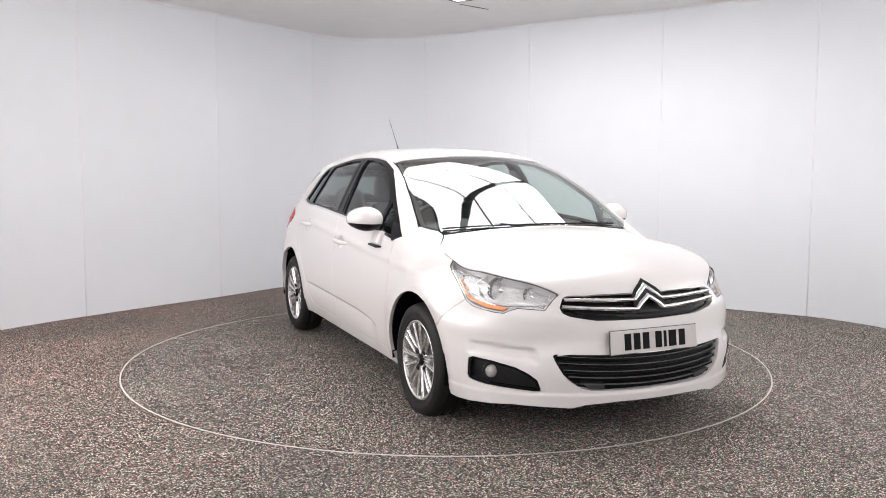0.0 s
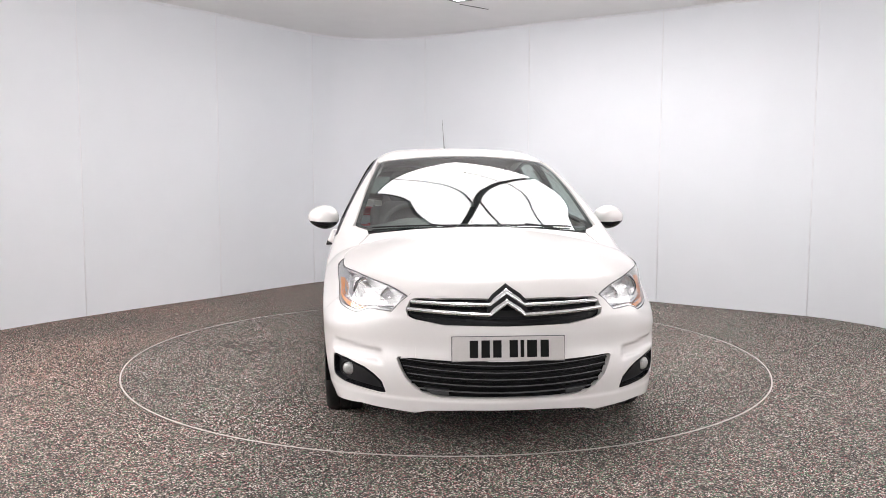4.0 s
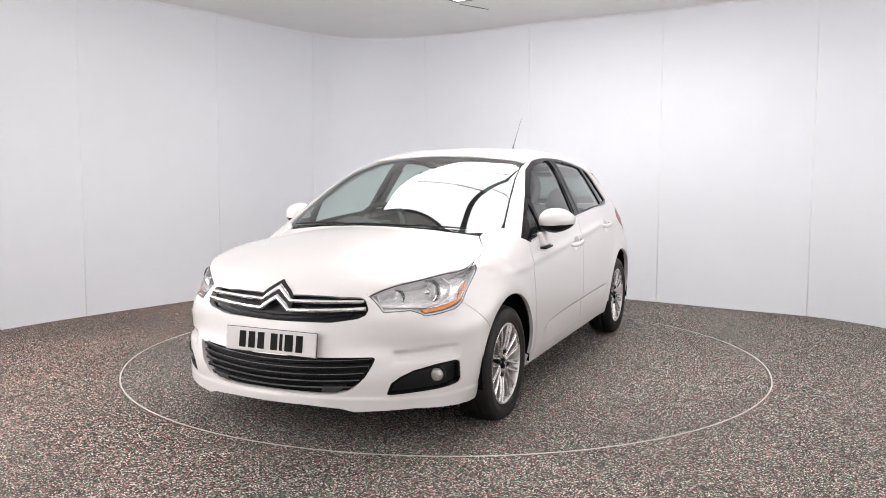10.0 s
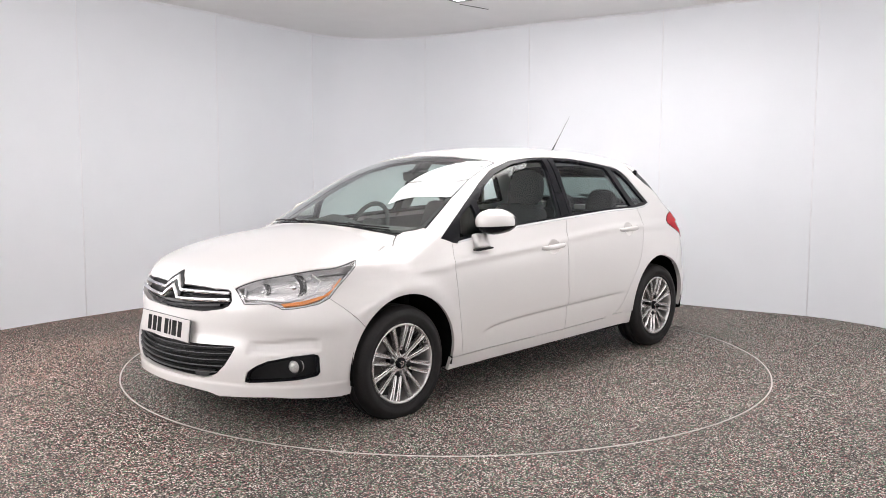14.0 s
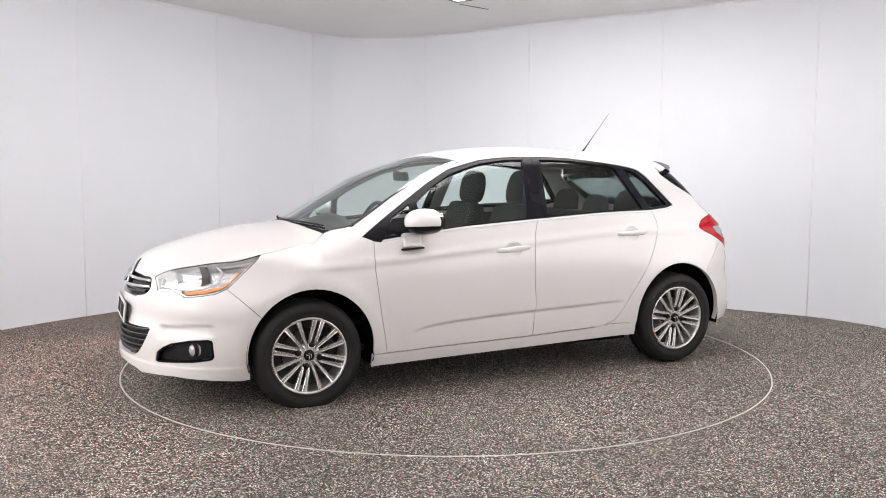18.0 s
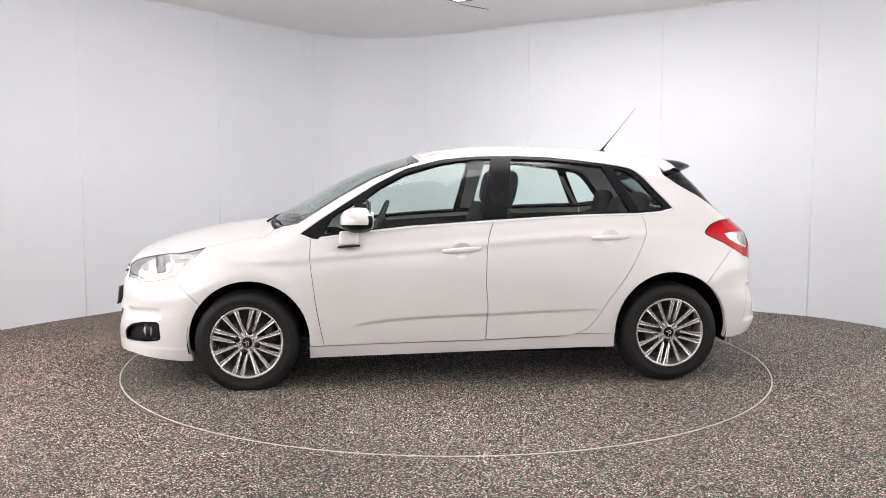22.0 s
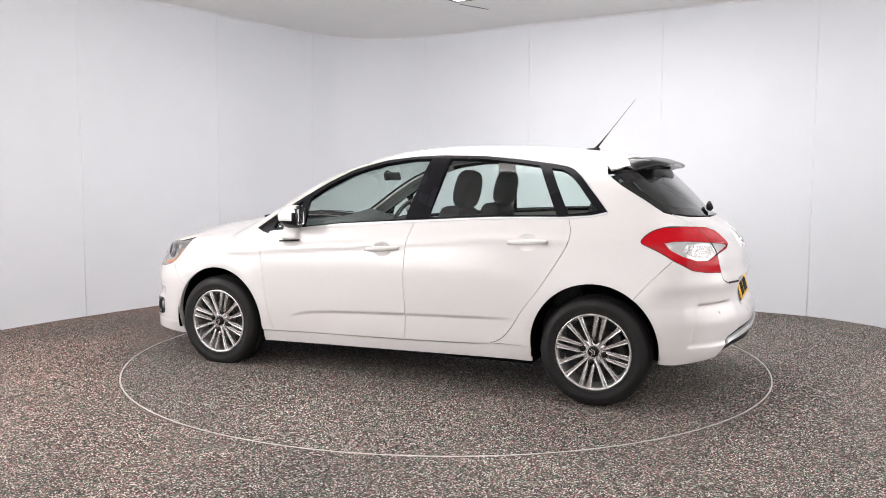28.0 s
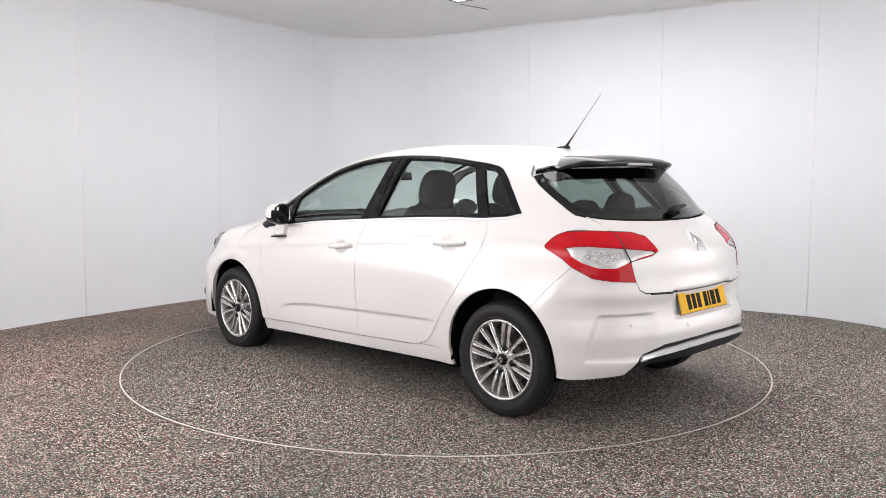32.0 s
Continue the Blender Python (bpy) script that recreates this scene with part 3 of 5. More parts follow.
def build_body(car):
    U = unroll
    # outlines in side view, x and z
    dlo = [(0.985, 0.934), (0.95, 0.922), (0.88, 0.908), (0.54, 0.949), (0.33, 0.972), (-0.19, 1.006), (-0.70, 1.037), (-1.10, 1.046), (-1.26, 1.058), (-1.345, 1.078), (-1.347, 1.090),
           (-1.263, 1.186), (-1.18, 1.279), (-1.125, 1.326), (-1.085, 1.343), (-1.012, 1.357), (-0.92, 1.369), (-0.77, 1.388), (-0.56, 1.408), (-0.31, 1.414), (-0.09, 1.408), (0.12, 1.386), (0.34, 1.328), (0.51, 1.243), (0.70, 1.126), (0.85, 1.028)]
    f_seam = [(0.915, 0.914), (0.92, 0.78), (0.90, 0.61), (0.88, 0.47), (0.84, 0.262)]
    b_seam = [(-0.19, 1.004), (-0.15, 0.88), (-0.14, 0.64), (-0.15, 0.49), (-0.14, 0.285)]
    r_seam = [(-1.135, 1.0475), (-1.156, 0.98), (-1.152, 0.93), (-1.118, 0.85), (-1.015, 0.675), (-0.90, 0.52), (-0.83, 0.41), (-0.77, 0.345), (-0.70, 0.315), (-0.60, 0.302)]
    sm = lambda pts: [tuple(p) for p in smooth_line(pts, 0.03)]
    f_seam, b_seam, r_seam = sm(f_seam), sm(b_seam), sm(r_seam)
    belt_f = [(0.915, 0.914), (0.88, 0.908), (0.54, 0.949), (0.33, 0.972), (-0.19, 1.006)]
    belt_r = [(-0.19, 1.006), (-0.70, 1.037), (-1.10, 1.046), (-1.135, 1.0478)]
    fd = belt_f + b_seam[1:] + f_seam[::-1][:-1]
    rd = belt_r + r_seam[1:] + b_seam[::-1][:-1]
    xs = np.arange(-0.92, 0.76, 0.012)
    crease = on_side([(x, float(CREASE(x)) + d) for d in (0.006, 0.0, -0.005, -0.011, -0.017, -0.022, -0.030) for x in xs])
    crease = U("side", crease)
    cups = [U("side", on_side(cup_line(x, z))) for x, z in HANDLES]
    doors = panel("front_door", "side", U("side", on_side(fd)), PAINT, car, holes=[cups[0]], rows=crease, step=0.014, gap=0.0020, mirror=True, label="pearl white front door with pressed lower crease")
    rdoors = panel("rear_door", "side", U("side", on_side(rd)), PAINT, car, holes=[cups[1]], rows=crease, step=0.014, gap=0.0020, mirror=True, label="pearl white rear door with pressed lower crease")
    sill = [(0.93, 0.256)] + [(0.84, 0.256), (-0.14, 0.279), (-0.60, 0.296), (-0.70, 0.310), (-0.949, 0.3145), (-0.955, 0.222), (0.928, 0.178)]
    panel("sill", "side", U("side", on_side(sill)), PAINT, car, step=0.03, level=-0.007, mirror=True, label="pearl white sill under the doors")
    # fender: bonnet seam, headlamp edge, bumper seam, arch, sill, door
    af = arch(AXLE, 0.356, 190, 30, 24)
    fender = [(0.922, 0.262)] + [p for p in af if p[0] < 1.54 and p[1] > 0.262] + WING_SEAM + LAMP_EDGE[1:] + BONNET_EDGE[1:]
    corner = np.array([(1.225, 0.697, 0.5), (1.183, 0.662, 0.5), (1.145, 0.638, 0.5), (1.100, 0.648, 0.5), (1.050, 0.694, 0.5), (1.012, 0.716, 0.5)])
    corner = cast(corner, np.tile([0.0, 0.0, 1.0], (6, 1)), 1.5)
    fender = np.concatenate([U("side", on_side(fender)), U("side", corner), U("side", on_side([(0.985, 0.940)] + f_seam[:-1] + [(0.84, 0.262)]))])
    panel("front_wing", "side", fender, PAINT, car, step=0.028, gap=0.0012, mirror=True, label="pearl white front wing over the wheel arch")
    # rear quarter with the pillar, the rail over the doors and the screen pillar, in one pressing
    low = [(-0.949, 0.315)] + [p for p in arch(-AXLE, 0.358, 0, 172, 30) if p[1] > 0.34 and p[0] < -0.949]
    low = [p for p in low if p[0] > -1.518]
    rail_top = [(-1.305, 0.587), (-1.2, 0.585), (-0.9, 0.575), (-0.5, 0.57), (-0.1, 0.57), (0.2, 0.578), (0.38, 0.60), (0.55, 0.63), (0.75, 0.672), (0.93, 0.712), (1.02, 0.735)]
    rail = cast(np.array([(x, y, 0.5) for x, y in rail_top]), np.tile([0.0, 0.0, 1.0], (len(rail_top), 1)), 1.5)
    quarter = on_side([(0.985, 0.934), (0.85, 1.028), (0.70, 1.126), (0.51, 1.243), (0.34, 1.328), (0.12, 1.386), (-0.09, 1.408), (-0.31, 1.414), (-0.56, 1.408), (-0.77, 1.388), (-0.92, 1.369), (-1.012, 1.357), (-1.085, 1.343), (-1.125, 1.326), (-1.18, 1.279), (-1.263, 1.186), (-1.347, 1.090), (-1.345, 1.078), (-1.26, 1.058)]
                      + r_seam + [(-0.70, 0.315)] + low + TAIL_SEAM + TAIL_EDGE[1:])
    back = [TAIL_LAMP[9]] + SHUT + [(-1.645, 0.688, 1.096), (-1.60, 0.685, 1.115), (-1.50, 0.67, 1.168), (-1.40, 0.65, 1.228), (-1.322, 0.625, 1.288)]
    panel("side_pressing", "side", np.concatenate([U("side", quarter), U("side", back), U("side", rail)]), PAINT, car, step=0.03, gap=0.0012, mirror=True, label="pearl white body side from screen pillar to rear quarter")
    # window surround, panes
    frame_in = [[(0.79, 1.043), (0.66, 1.122), (0.640, 0.962), (0.84, 0.938)],
                [(0.61, 1.13), (0.50, 1.215), (0.34, 1.300), (0.12, 1.364), (-0.09, 1.392), (-0.200, 1.394), (-0.115, 1.024), (0.33, 0.992), (0.605, 0.963)],
                [(-0.335, 1.396), (-0.56, 1.390), (-0.77, 1.368), (-0.915, 1.350), (-1.06, 1.07), (-0.70, 1.060), (-0.265, 1.038)],
                [(-0.990, 1.334), (-1.055, 1.326), (-1.10, 1.302), (-1.16, 1.245), (-1.235, 1.155), (-1.292, 1.095), (-1.130, 1.074)]]
    holes = [U("side", on_side(h)) for h in frame_in]
    frames = panel("window_surround", "side", U("side", on_side(dlo)), GLOSS_BLACK, car, holes=holes, step=0.03, level=-0.003, gap=0.001, depth=0.025, mirror=True, label="gloss black window surround and pillars")
    kinds = ["quarter_light", "front_window", "rear_window", "rear_quarter_window"]
    for k, h in enumerate(holes):
        a = panel("pane", "side", shrink(h, -0.012), GLASS, car, step=0.05, level=-0.012, gap=0, depth=0, mirror=True, label="tinted side window glass")
        for o, fr in zip(a, frames):
            o.parent, o.name = fr, kinds[k]
    # two gloss covers meet on the middle pillar, with the door gap between them
    for pts in ([(-0.208, 1.398), (-0.262, 1.401), (-0.238, 1.034), (-0.150, 1.030)], [(-0.272, 1.401), (-0.326, 1.400), (-0.277, 1.036), (-0.247, 1.035)]):
        for o, fr in zip(panel("pillar_cover", "side", U("side", on_side(pts)), GLOSS_BLACK, car, step=0.03, level=0.0015, gap=0.001, depth=0.006, mirror=True), frames):
            o.parent = fr
    # bright strip along the belt
    strip = [(0.87, 0.906), (0.54, 0.946), (0.33, 0.969), (-0.19, 1.003), (-0.70, 1.034), (-1.10, 1.043), (-1.26, 1.055), (-1.352, 1.076),
             (-1.346, 1.086), (-1.26, 1.066), (-1.10, 1.054), (-0.70, 1.046), (-0.19, 1.016), (0.33, 0.982), (0.54, 0.959), (0.86, 0.918)]
    panel("belt_strip", "side", U("side", on_side(strip)), BRIGHT, car, step=0.03, level=0.004, gap=0, depth=0.008, mirror=True, label="thin bright strip under the side windows")
    # bonnet, screen, roof
    E3 = on_side(BONNET_EDGE)
    lip = [(2.075, 0.445), (2.108, 0.33), (2.128, 0.2), (2.140, 0.08), (2.142, 0)]
    rear_edge = [(1.225, 0.694), (1.183, 0.658), (1.148, 0.634), (1.166, 0.56), (1.187, 0.46), (1.218, 0.2), (1.223, 0.0)]
    half = [tuple(p) for p in lip[::-1]] + [p[:2] for p in HEAD_TOP[::-1]] + [tuple(p[:2]) for p in E3] + rear_edge
    full = half + [(x, -y) for x, y in half[::-1] if y > 0]
    panel("bonnet", "top", np.array(full), PAINT, car, step=0.03, label="pearl white bonnet")
    cowl = [(1.235, 0.0), (1.23, 0.2), (1.20, 0.46), (1.16, 0.63), (1.11, 0.66), (1.09, 0.645), (1.125, 0.58), (1.15, 0.46), (1.18, 0.2), (1.19, 0)]
    cowl = cowl + [(x, -y) for x, y in cowl[::-1] if y > 0]
    panel("cowl", "top", np.array(cowl), BLACK, car, step=0.05, level=-0.012, gap=0)
    scr = [(0.265, 0.0), (0.258, 0.3), (0.235, 0.565), (0.38, 0.592), (0.55, 0.622), (0.75, 0.664), (0.93, 0.702), (1.0, 0.712), (1.045, 0.692), (1.10, 0.645), (1.135, 0.58), (1.165, 0.46), (1.198, 0.2), (1.205, 0)]
    scr = scr + [(x, -y) for x, y in scr[::-1] if y > 0]
    screen = panel("windscreen", "top", np.array(scr), SCREEN, car, step=0.026, level=-0.006, gap=0.0, depth=0, label="large raked windscreen")
    band_in = shrink(dense(np.array(scr), 0.04), 0.022)
    panel("screen_border", "top", np.array(scr), GLOSS_BLACK, screen, holes=[band_in], step=0.05, level=-0.009, gap=-0.004, depth=0)
    roof = [(0.275, 0.0), (0.268, 0.3), (0.245, 0.572), (0.2, 0.575), (-0.1, 0.567), (-0.5, 0.567), (-0.9, 0.572), (-1.2, 0.582), (-1.305, 0.584), (-1.40, 0.50), (-1.44, 0.35), (-1.46, 0.2), (-1.465, 0)]
    roof = roof + [(x, -y) for x, y in roof[::-1] if y > 0]
    panel("roof", "top", np.array(roof), PAINT, car, step=0.05, level=-0.0012, gap=-0.003, depth=0.01, label="pearl white roof panel")
    build_front(car)
    build_rear(car)
    return doors, rdoors


HEAD_SIDE = [tuple(p) for p in on_side([(1.85, 0.640), (1.79, 0.651)] + LAMP_EDGE)]
HEAD_TOP = smooth_line([HEAD_SIDE[-1][:2], (1.66, 0.765), (1.77, 0.715), (1.90, 0.625), (2.0, 0.53), (2.075, 0.445)], 0.02)[1:-1]
HEAD_TOP = [tuple(p) for p in cast(np.array([(x, y, 0.5) for x, y in HEAD_TOP]), np.tile([0.0, 0.0, 1.0], (len(HEAD_TOP), 1)), 1.5)]
HEAD_LOW = [(2.076, 0.447, 0.736), (2.066, 0.49, 0.70), (2.06, 0.532, 0.652), (1.985, 0.636, 0.657), (1.955, 0.675, 0.641), (1.945, 0.69, 0.630), (1.90, 0.725, 0.633)]
HEAD = [HEAD_SIDE[-1]] + HEAD_TOP + HEAD_LOW + HEAD_SIDE[:-1]


def build_front(car):
    U = unroll
    head = U("front", HEAD)
    mir = lambda a: np.stack([-a[::-1, 0], a[::-1, 1]], 1)
    grille = U("front", [(2.08, 0.405, 0.729), (2.075, 0.445, 0.706), (2.09, 0.468, 0.664), (2.105, 0.460, 0.640), (2.12, 0.43, 0.625), (2.157, 0.300, 0.602), (2.165, 0.14, 0.600)])
    g_top = U("front", [(2.14, 0.0, 0.722), (2.12, 0.25, 0.726)])
    grille_l = np.concatenate([g_top, grille, U("front", [(2.19, 0.0, 0.598)])])
    grille_f = np.concatenate([grille_l, mir(grille_l)[1:-1]])
    low = U("front", [(2.22, 0.0, 0.438), (2.19, 0.27, 0.440), (2.105, 0.498, 0.447), (2.10, 0.509, 0.440), (2.11, 0.495, 0.405), (2.12, 0.463, 0.351), (2.144, 0.419, 0.305), (2.165, 0.38, 0.284), (2.18, 0.333, 0.272), (2.20, 0.245, 0.267), (2.228, 0.0, 0.267)])
    low_f = np.concatenate([low, mir(low)[1:-1]])
    fog = U("front", [(2.083, 0.563, 0.271), (2.085, 0.567, 0.285), (2.076, 0.58, 0.325), (2.05, 0.615, 0.355), (2.012, 0.662, 0.381), (1.924, 0.744, 0.404), (1.84, 0.80, 0.412), (1.822, 0.81, 0.406), (1.815, 0.813, 0.395), (1.812, 0.816, 0.320), (1.818, 0.81, 0.304), (1.835, 0.803, 0.297), (1.904, 0.76, 0.285), (2.07, 0.58, 0.268)])
    # bumper: lips, headlamp edge, seam to the arch, arch, lower edge
    arch_edge = on_side(WING_SEAM[::-1][1:] + [p for p in arch(AXLE, 0.356, 35, -22, 12) if p[1] > 0.19] + [(1.622, 0.175)])
    bot = [(1.72, 0.845, 0.172), (1.85, 0.785, 0.188), (1.98, 0.66, 0.200), (2.13, 0.50, 0.192), (2.17, 0.435, 0.187), (2.19, 0.37, 0.203), (2.22, 0.2, 0.212)]
    lower_head = HEAD_LOW + HEAD_SIDE[:3]
    left = np.concatenate([U("front", [(2.14, 0.25, 0.7275), (2.09, 0.43, 0.735)]), U("front", lower_head), U("front", arch_edge), U("front", bot)])
    outline = np.concatenate([U("front", [(2.14, 0.0, 0.7255)]), left, U("front", [(2.22, 0.0, 0.213)]), mir(left)])
    panel("front_bumper", "front", outline, PAINT, car, holes=[grille_f, low_f, fog, mir(fog)], step=0.0135, gap=0.0012, depth=0.03, label="pearl white front bumper with lower lip")
    # upper grille: dark backing, blades with the double chevron pressed in the middle
    backing = panel("grille", "front", grille_f, BLACK, car, step=0.04, level=-0.035, gap=-0.004, depth=0, label="black upper grille with bright bars")

    def blade(name, z_mid, z_end, rise, half, hgt, level, material, parent, label):
        ys = np.linspace(-half, half, 91)
        bell = np.maximum(0, 1 - np.abs(ys) / 0.080)
        zz = z_mid + (z_end - z_mid) * (np.abs(ys) / half) ** 1.5 + rise * bell
        th = np.arctan2(ys, 1.13 - 0.33 * ys ** 2)
        lo_, hi_ = np.stack([th, zz - hgt / 2], 1), np.stack([th, zz + hgt / 2 * (1 + 1.2 * np.minimum(1, bell * 4))], 1)

        def rounded(P, N):
            y = np.abs(P[:, 1])
            bl = np.maximum(0, 1 - y / 0.080)
            zc = z_mid + (z_end - z_mid) * (y / half) ** 1.5 + rise * bl
            h = hgt / 2 * (1 + 0.6 * np.minimum(1, bl * 4))
            u = np.clip((P[:, 2] - zc - hgt / 2 * 0.6 * np.minimum(1, bl * 4)) / h, -1, 1)
            return N * (-0.007 * u ** 2)[:, None]
        return panel(name, "front", np.concatenate([lo_, hi_[::-1]]), material, parent, step=0.0055, level=level, gap=0, depth=0.02, label=label, bend=rounded)
    ys = np.linspace(-0.090, 0.090, 41)
    bell = np.maximum(0, 1 - np.abs(ys) / 0.088)
    th = np.arctan2(ys, 1.13 - 0.33 * ys ** 2)
    zc = 0.700 + 0.060 * bell
    panel("badge_back", "front", np.concatenate([np.stack([th, zc - 0.050], 1), np.stack([th, zc + 0.016 + 0.010 * np.minimum(1, bell * 4)], 1)[::-1]]), BLACK, backing, step=0.02, level=0.006, gap=0, depth=0.02, label="black backing of the chevrons")
    blade("grille_bar", 0.695, 0.704, 0.057, 0.435, 0.016, 0.014, BAR, backing, "bright bar with raised chevron")
    blade("grille_bar", 0.652, 0.672, 0.053, 0.445, 0.016, 0.016, BAR, backing, "bright bar with raised chevron")
    for z0, z1, hw in [(0.726, 0.724, 0.40), (0.677, 0.690, 0.44), (0.632, 0.655, 0.43), (0.612, 0.640, 0.38)]:
        ys = np.linspace(-hw, hw, 31)
        th = np.arctan2(ys, 1.12 - 0.33 * ys ** 2)
        zz = z0 + (z1 - z0) * (np.abs(ys) / hw) ** 1.5
        panel("grille_blade", "front", np.concatenate([np.stack([th, zz - 0.006], 1), np.stack([th, zz + 0.006], 1)[::-1]]), GLOSS_BLACK, backing, step=0.03, level=-0.012, gap=0, depth=0.02)
    lowb = panel("lower_grille", "front", low_f, BLACK, car, step=0.04, level=-0.05, gap=-0.006, depth=0, label="black lower intake with four blades")
    for k in range(5):
        z0 = 0.412 - 0.0315 * k
        hw = (0.492, 0.478, 0.458, 0.436, 0.400)[k]
        ys = np.linspace(-hw, hw, 31)
        th = np.arctan2(ys, 1.20 - 0.42 * ys ** 2)
        zz = z0 + 0.022 * (np.abs(ys) / 0.5) ** 2
        panel("intake_blade", "front", np.concatenate([np.stack([th, zz - 0.0065], 1), np.stack([th, zz + 0.0065], 1)[::-1]]), INTAKE, lowb, step=0.018, level=-0.012, gap=0, depth=0.02,
              bend=lambda P, N, z0=z0: N * (-0.5 * np.maximum(0, P[:, 2:3] - z0 - 0.022 * (np.abs(P[:, 1:2]) / 0.5) ** 2)))
        # paler strip painted in as the light caught along the blade's top
        panel("blade_glint", "front", np.concatenate([np.stack([th, zz + 0.0045], 1), np.stack([th, zz + 0.0075], 1)[::-1]]), PALE_GREY, lowb, step=0.018, level=-0.010, gap=0, depth=0.012)
    for s in (1, -1):
        a = U("front", [(2.15, 0.385, 0.312), (2.15, 0.265, 0.303), (2.15, 0.265, 0.276), (2.15, 0.345, 0.282)])
        panel("corner_block", "front", a if s > 0 else mir(a), DASH, lowb, step=0.02, level=-0.010, gap=0, depth=0.03, label="grey grooved corner block")
    # fog lamps
    for s in (1, -1):
        o = fog if s > 0 else mir(fog)
        rec = panel("fog_recess", "front", o, BLACK, car, step=0.03, level=-0.035, gap=-0.002, depth=0, label="black fog lamp surround")
        panel("recess_rim", "front", o, GLOSS_BLACK, rec, holes=[shrink(dense(o, 0.02), 0.012)], step=0.02, level=-0.004, gap=0.001, depth=0.035)
        at = Matrix.Translation((1.922, 0.740 * s, 0.350)) @ pose(0, 0, 0, 0, 0, 20 * s) @ Matrix.Diagonal((0.92, 0.92, 0.92, 1))
        v, f = lathe([(0.0, 0.004), (0.014, 0.003), (0.027, -0.003), (0.036, -0.012), (0.041, -0.024), (0.043, -0.045)], 32, "y")
        rot = at @ pose(0, 0, 0, 0, 0, -90)
        put("fog_lamp", mesh_of("fog_lamp", v, [q[::-1] for q in f], FOG_GLASS), rec, "round clear fog lamp", rot)
        v, f = lathe([(0.0, -0.012), (0.012, -0.012), (0.014, -0.020), (0.03, -0.014), (0.039, -0.006), (0.043, -0.004), (0.046, -0.03)], 32, "y")
        put("fog_reflector", mesh_of("fog_reflector", v, [q[::-1] for q in f], BLACK), rec, "", rot)
    # headlamps
    for s in (1, -1):
        o = head if s > 0 else mir(head)
        bowl = panel("headlamp", "front", o, REFLECTOR, car, step=0.025, level=-0.055, gap=0.0, depth=0, label="clear headlamp swept back into the wing",
                     bend=lambda P, N: N * (0.012 * np.sin(P[:, 2:3] * 95))) 
        panel("lamp_rim", "front", o, HOUSING, bowl, holes=[shrink(dense(o, 0.02), 0.010)], step=0.02, level=-0.006, gap=0.002, depth=0.055)
        panel("lamp_seal", "front", o, LAMP_DARK, bowl, holes=[shrink(dense(o, 0.02), 0.0025)], step=0.02, level=0.0, gap=0.0, depth=0.03)
        bez = U("front", [(2.03, 0.50, 0.752), (2.05, 0.49, 0.720), (2.06, 0.515, 0.672), (2.0, 0.62, 0.668), (1.93, 0.69, 0.662), (1.86, 0.745, 0.675), (1.80, 0.765, 0.70), (1.77, 0.765, 0.76), (1.80, 0.715, 0.80), (1.90, 0.625, 0.785), (1.97, 0.56, 0.768)])
        bez = bez if s > 0 else mir(bez)
        panel("bezel", "front", bez, HOUSING, bowl, holes=[shrink(dense(bez, 0.02), 0.006)], step=0.02, level=-0.03, gap=0.0, depth=0.02, label="dark-edged lamp bezel")
        panel("lens", "front", o, LENS, bowl, step=0.03, level=-0.001, gap=0.002, depth=0)
        ind = U("front", [(1.655, 0.79, 0.768), (1.664, 0.788, 0.768), (1.722, 0.788, 0.713), (1.76, 0.778, 0.690), (1.85, 0.738, 0.668), (1.935, 0.668, 0.656), (1.93, 0.685, 0.643), (1.85, 0.748, 0.652), (1.77, 0.78, 0.676), (1.735, 0.789, 0.692)])
        panel("indicator", "front", ind if s > 0 else mir(ind), AMBER, bowl, step=0.02, level=-0.012, gap=0.0, depth=0.02, label="amber indicator strip")
        for (x, y, z, r) in [(1.850, 0.650, 0.728, 0.056), (1.955, 0.535, 0.702, 0.042)]:
            v, f = lathe([(0.0, -0.045), (r * 0.25, -0.043), (r * 0.7, -0.02), (r * 0.97, 0.008), (r * 1.06, 0.006), (r * 1.08, -0.03)], 36, "y")
            put("reflector", mesh_of("reflector", v, [q[::-1] for q in f], LAMP_BOWL), bowl, "", Matrix.Translation((x, y * s, z)) @ pose(0, 0, 0, 0, 0, (12 if s > 0 else -12) - 90))
            # dark ring added as the shaded gap round the bowl
            v, f = lathe([(r * 1.0, 0.004), (r * 1.04, 0.012), (r * 1.12, 0.010), (r * 1.15, -0.03)], 36, "y")
            put("shade_ring", mesh_of("shade_ring", v, [q[::-1] for q in f], LAMP_DARK), bowl, "dark ring standing for the shade round the reflector", Matrix.Translation((x, y * s, z)) @ pose(0, 0, 0, 0, 0, (12 if s > 0 else -12) - 90))
            v, f = lathe([(0.0, 0.012), (r * 0.22, 0.008), (r * 0.36, -0.006), (r * 0.4, -0.04)], 24, "y")
            put("bulb_cap", mesh_of("bulb_cap", v, [q[::-1] for q in f], CHROME), bowl, "", Matrix.Translation((x, y * s, z)) @ pose(0, 0, 0, 0, 0, (12 if s > 0 else -12) - 90))
    build_plate(car, pose(2.209, 0, 0.498, 0, -7, 0), PLATE_WHITE, "white front number plate with black bars")
    # square towing eye cover
    ty = U("front", [(2.13, -0.422, 0.494), (2.105, -0.486, 0.489), (2.10, -0.488, 0.438), (2.14, -0.421, 0.447)])
    panel("towing_cover", "front", ty, PAINT, car, step=0.02, level=0.0015, gap=0.002, depth=0.004)


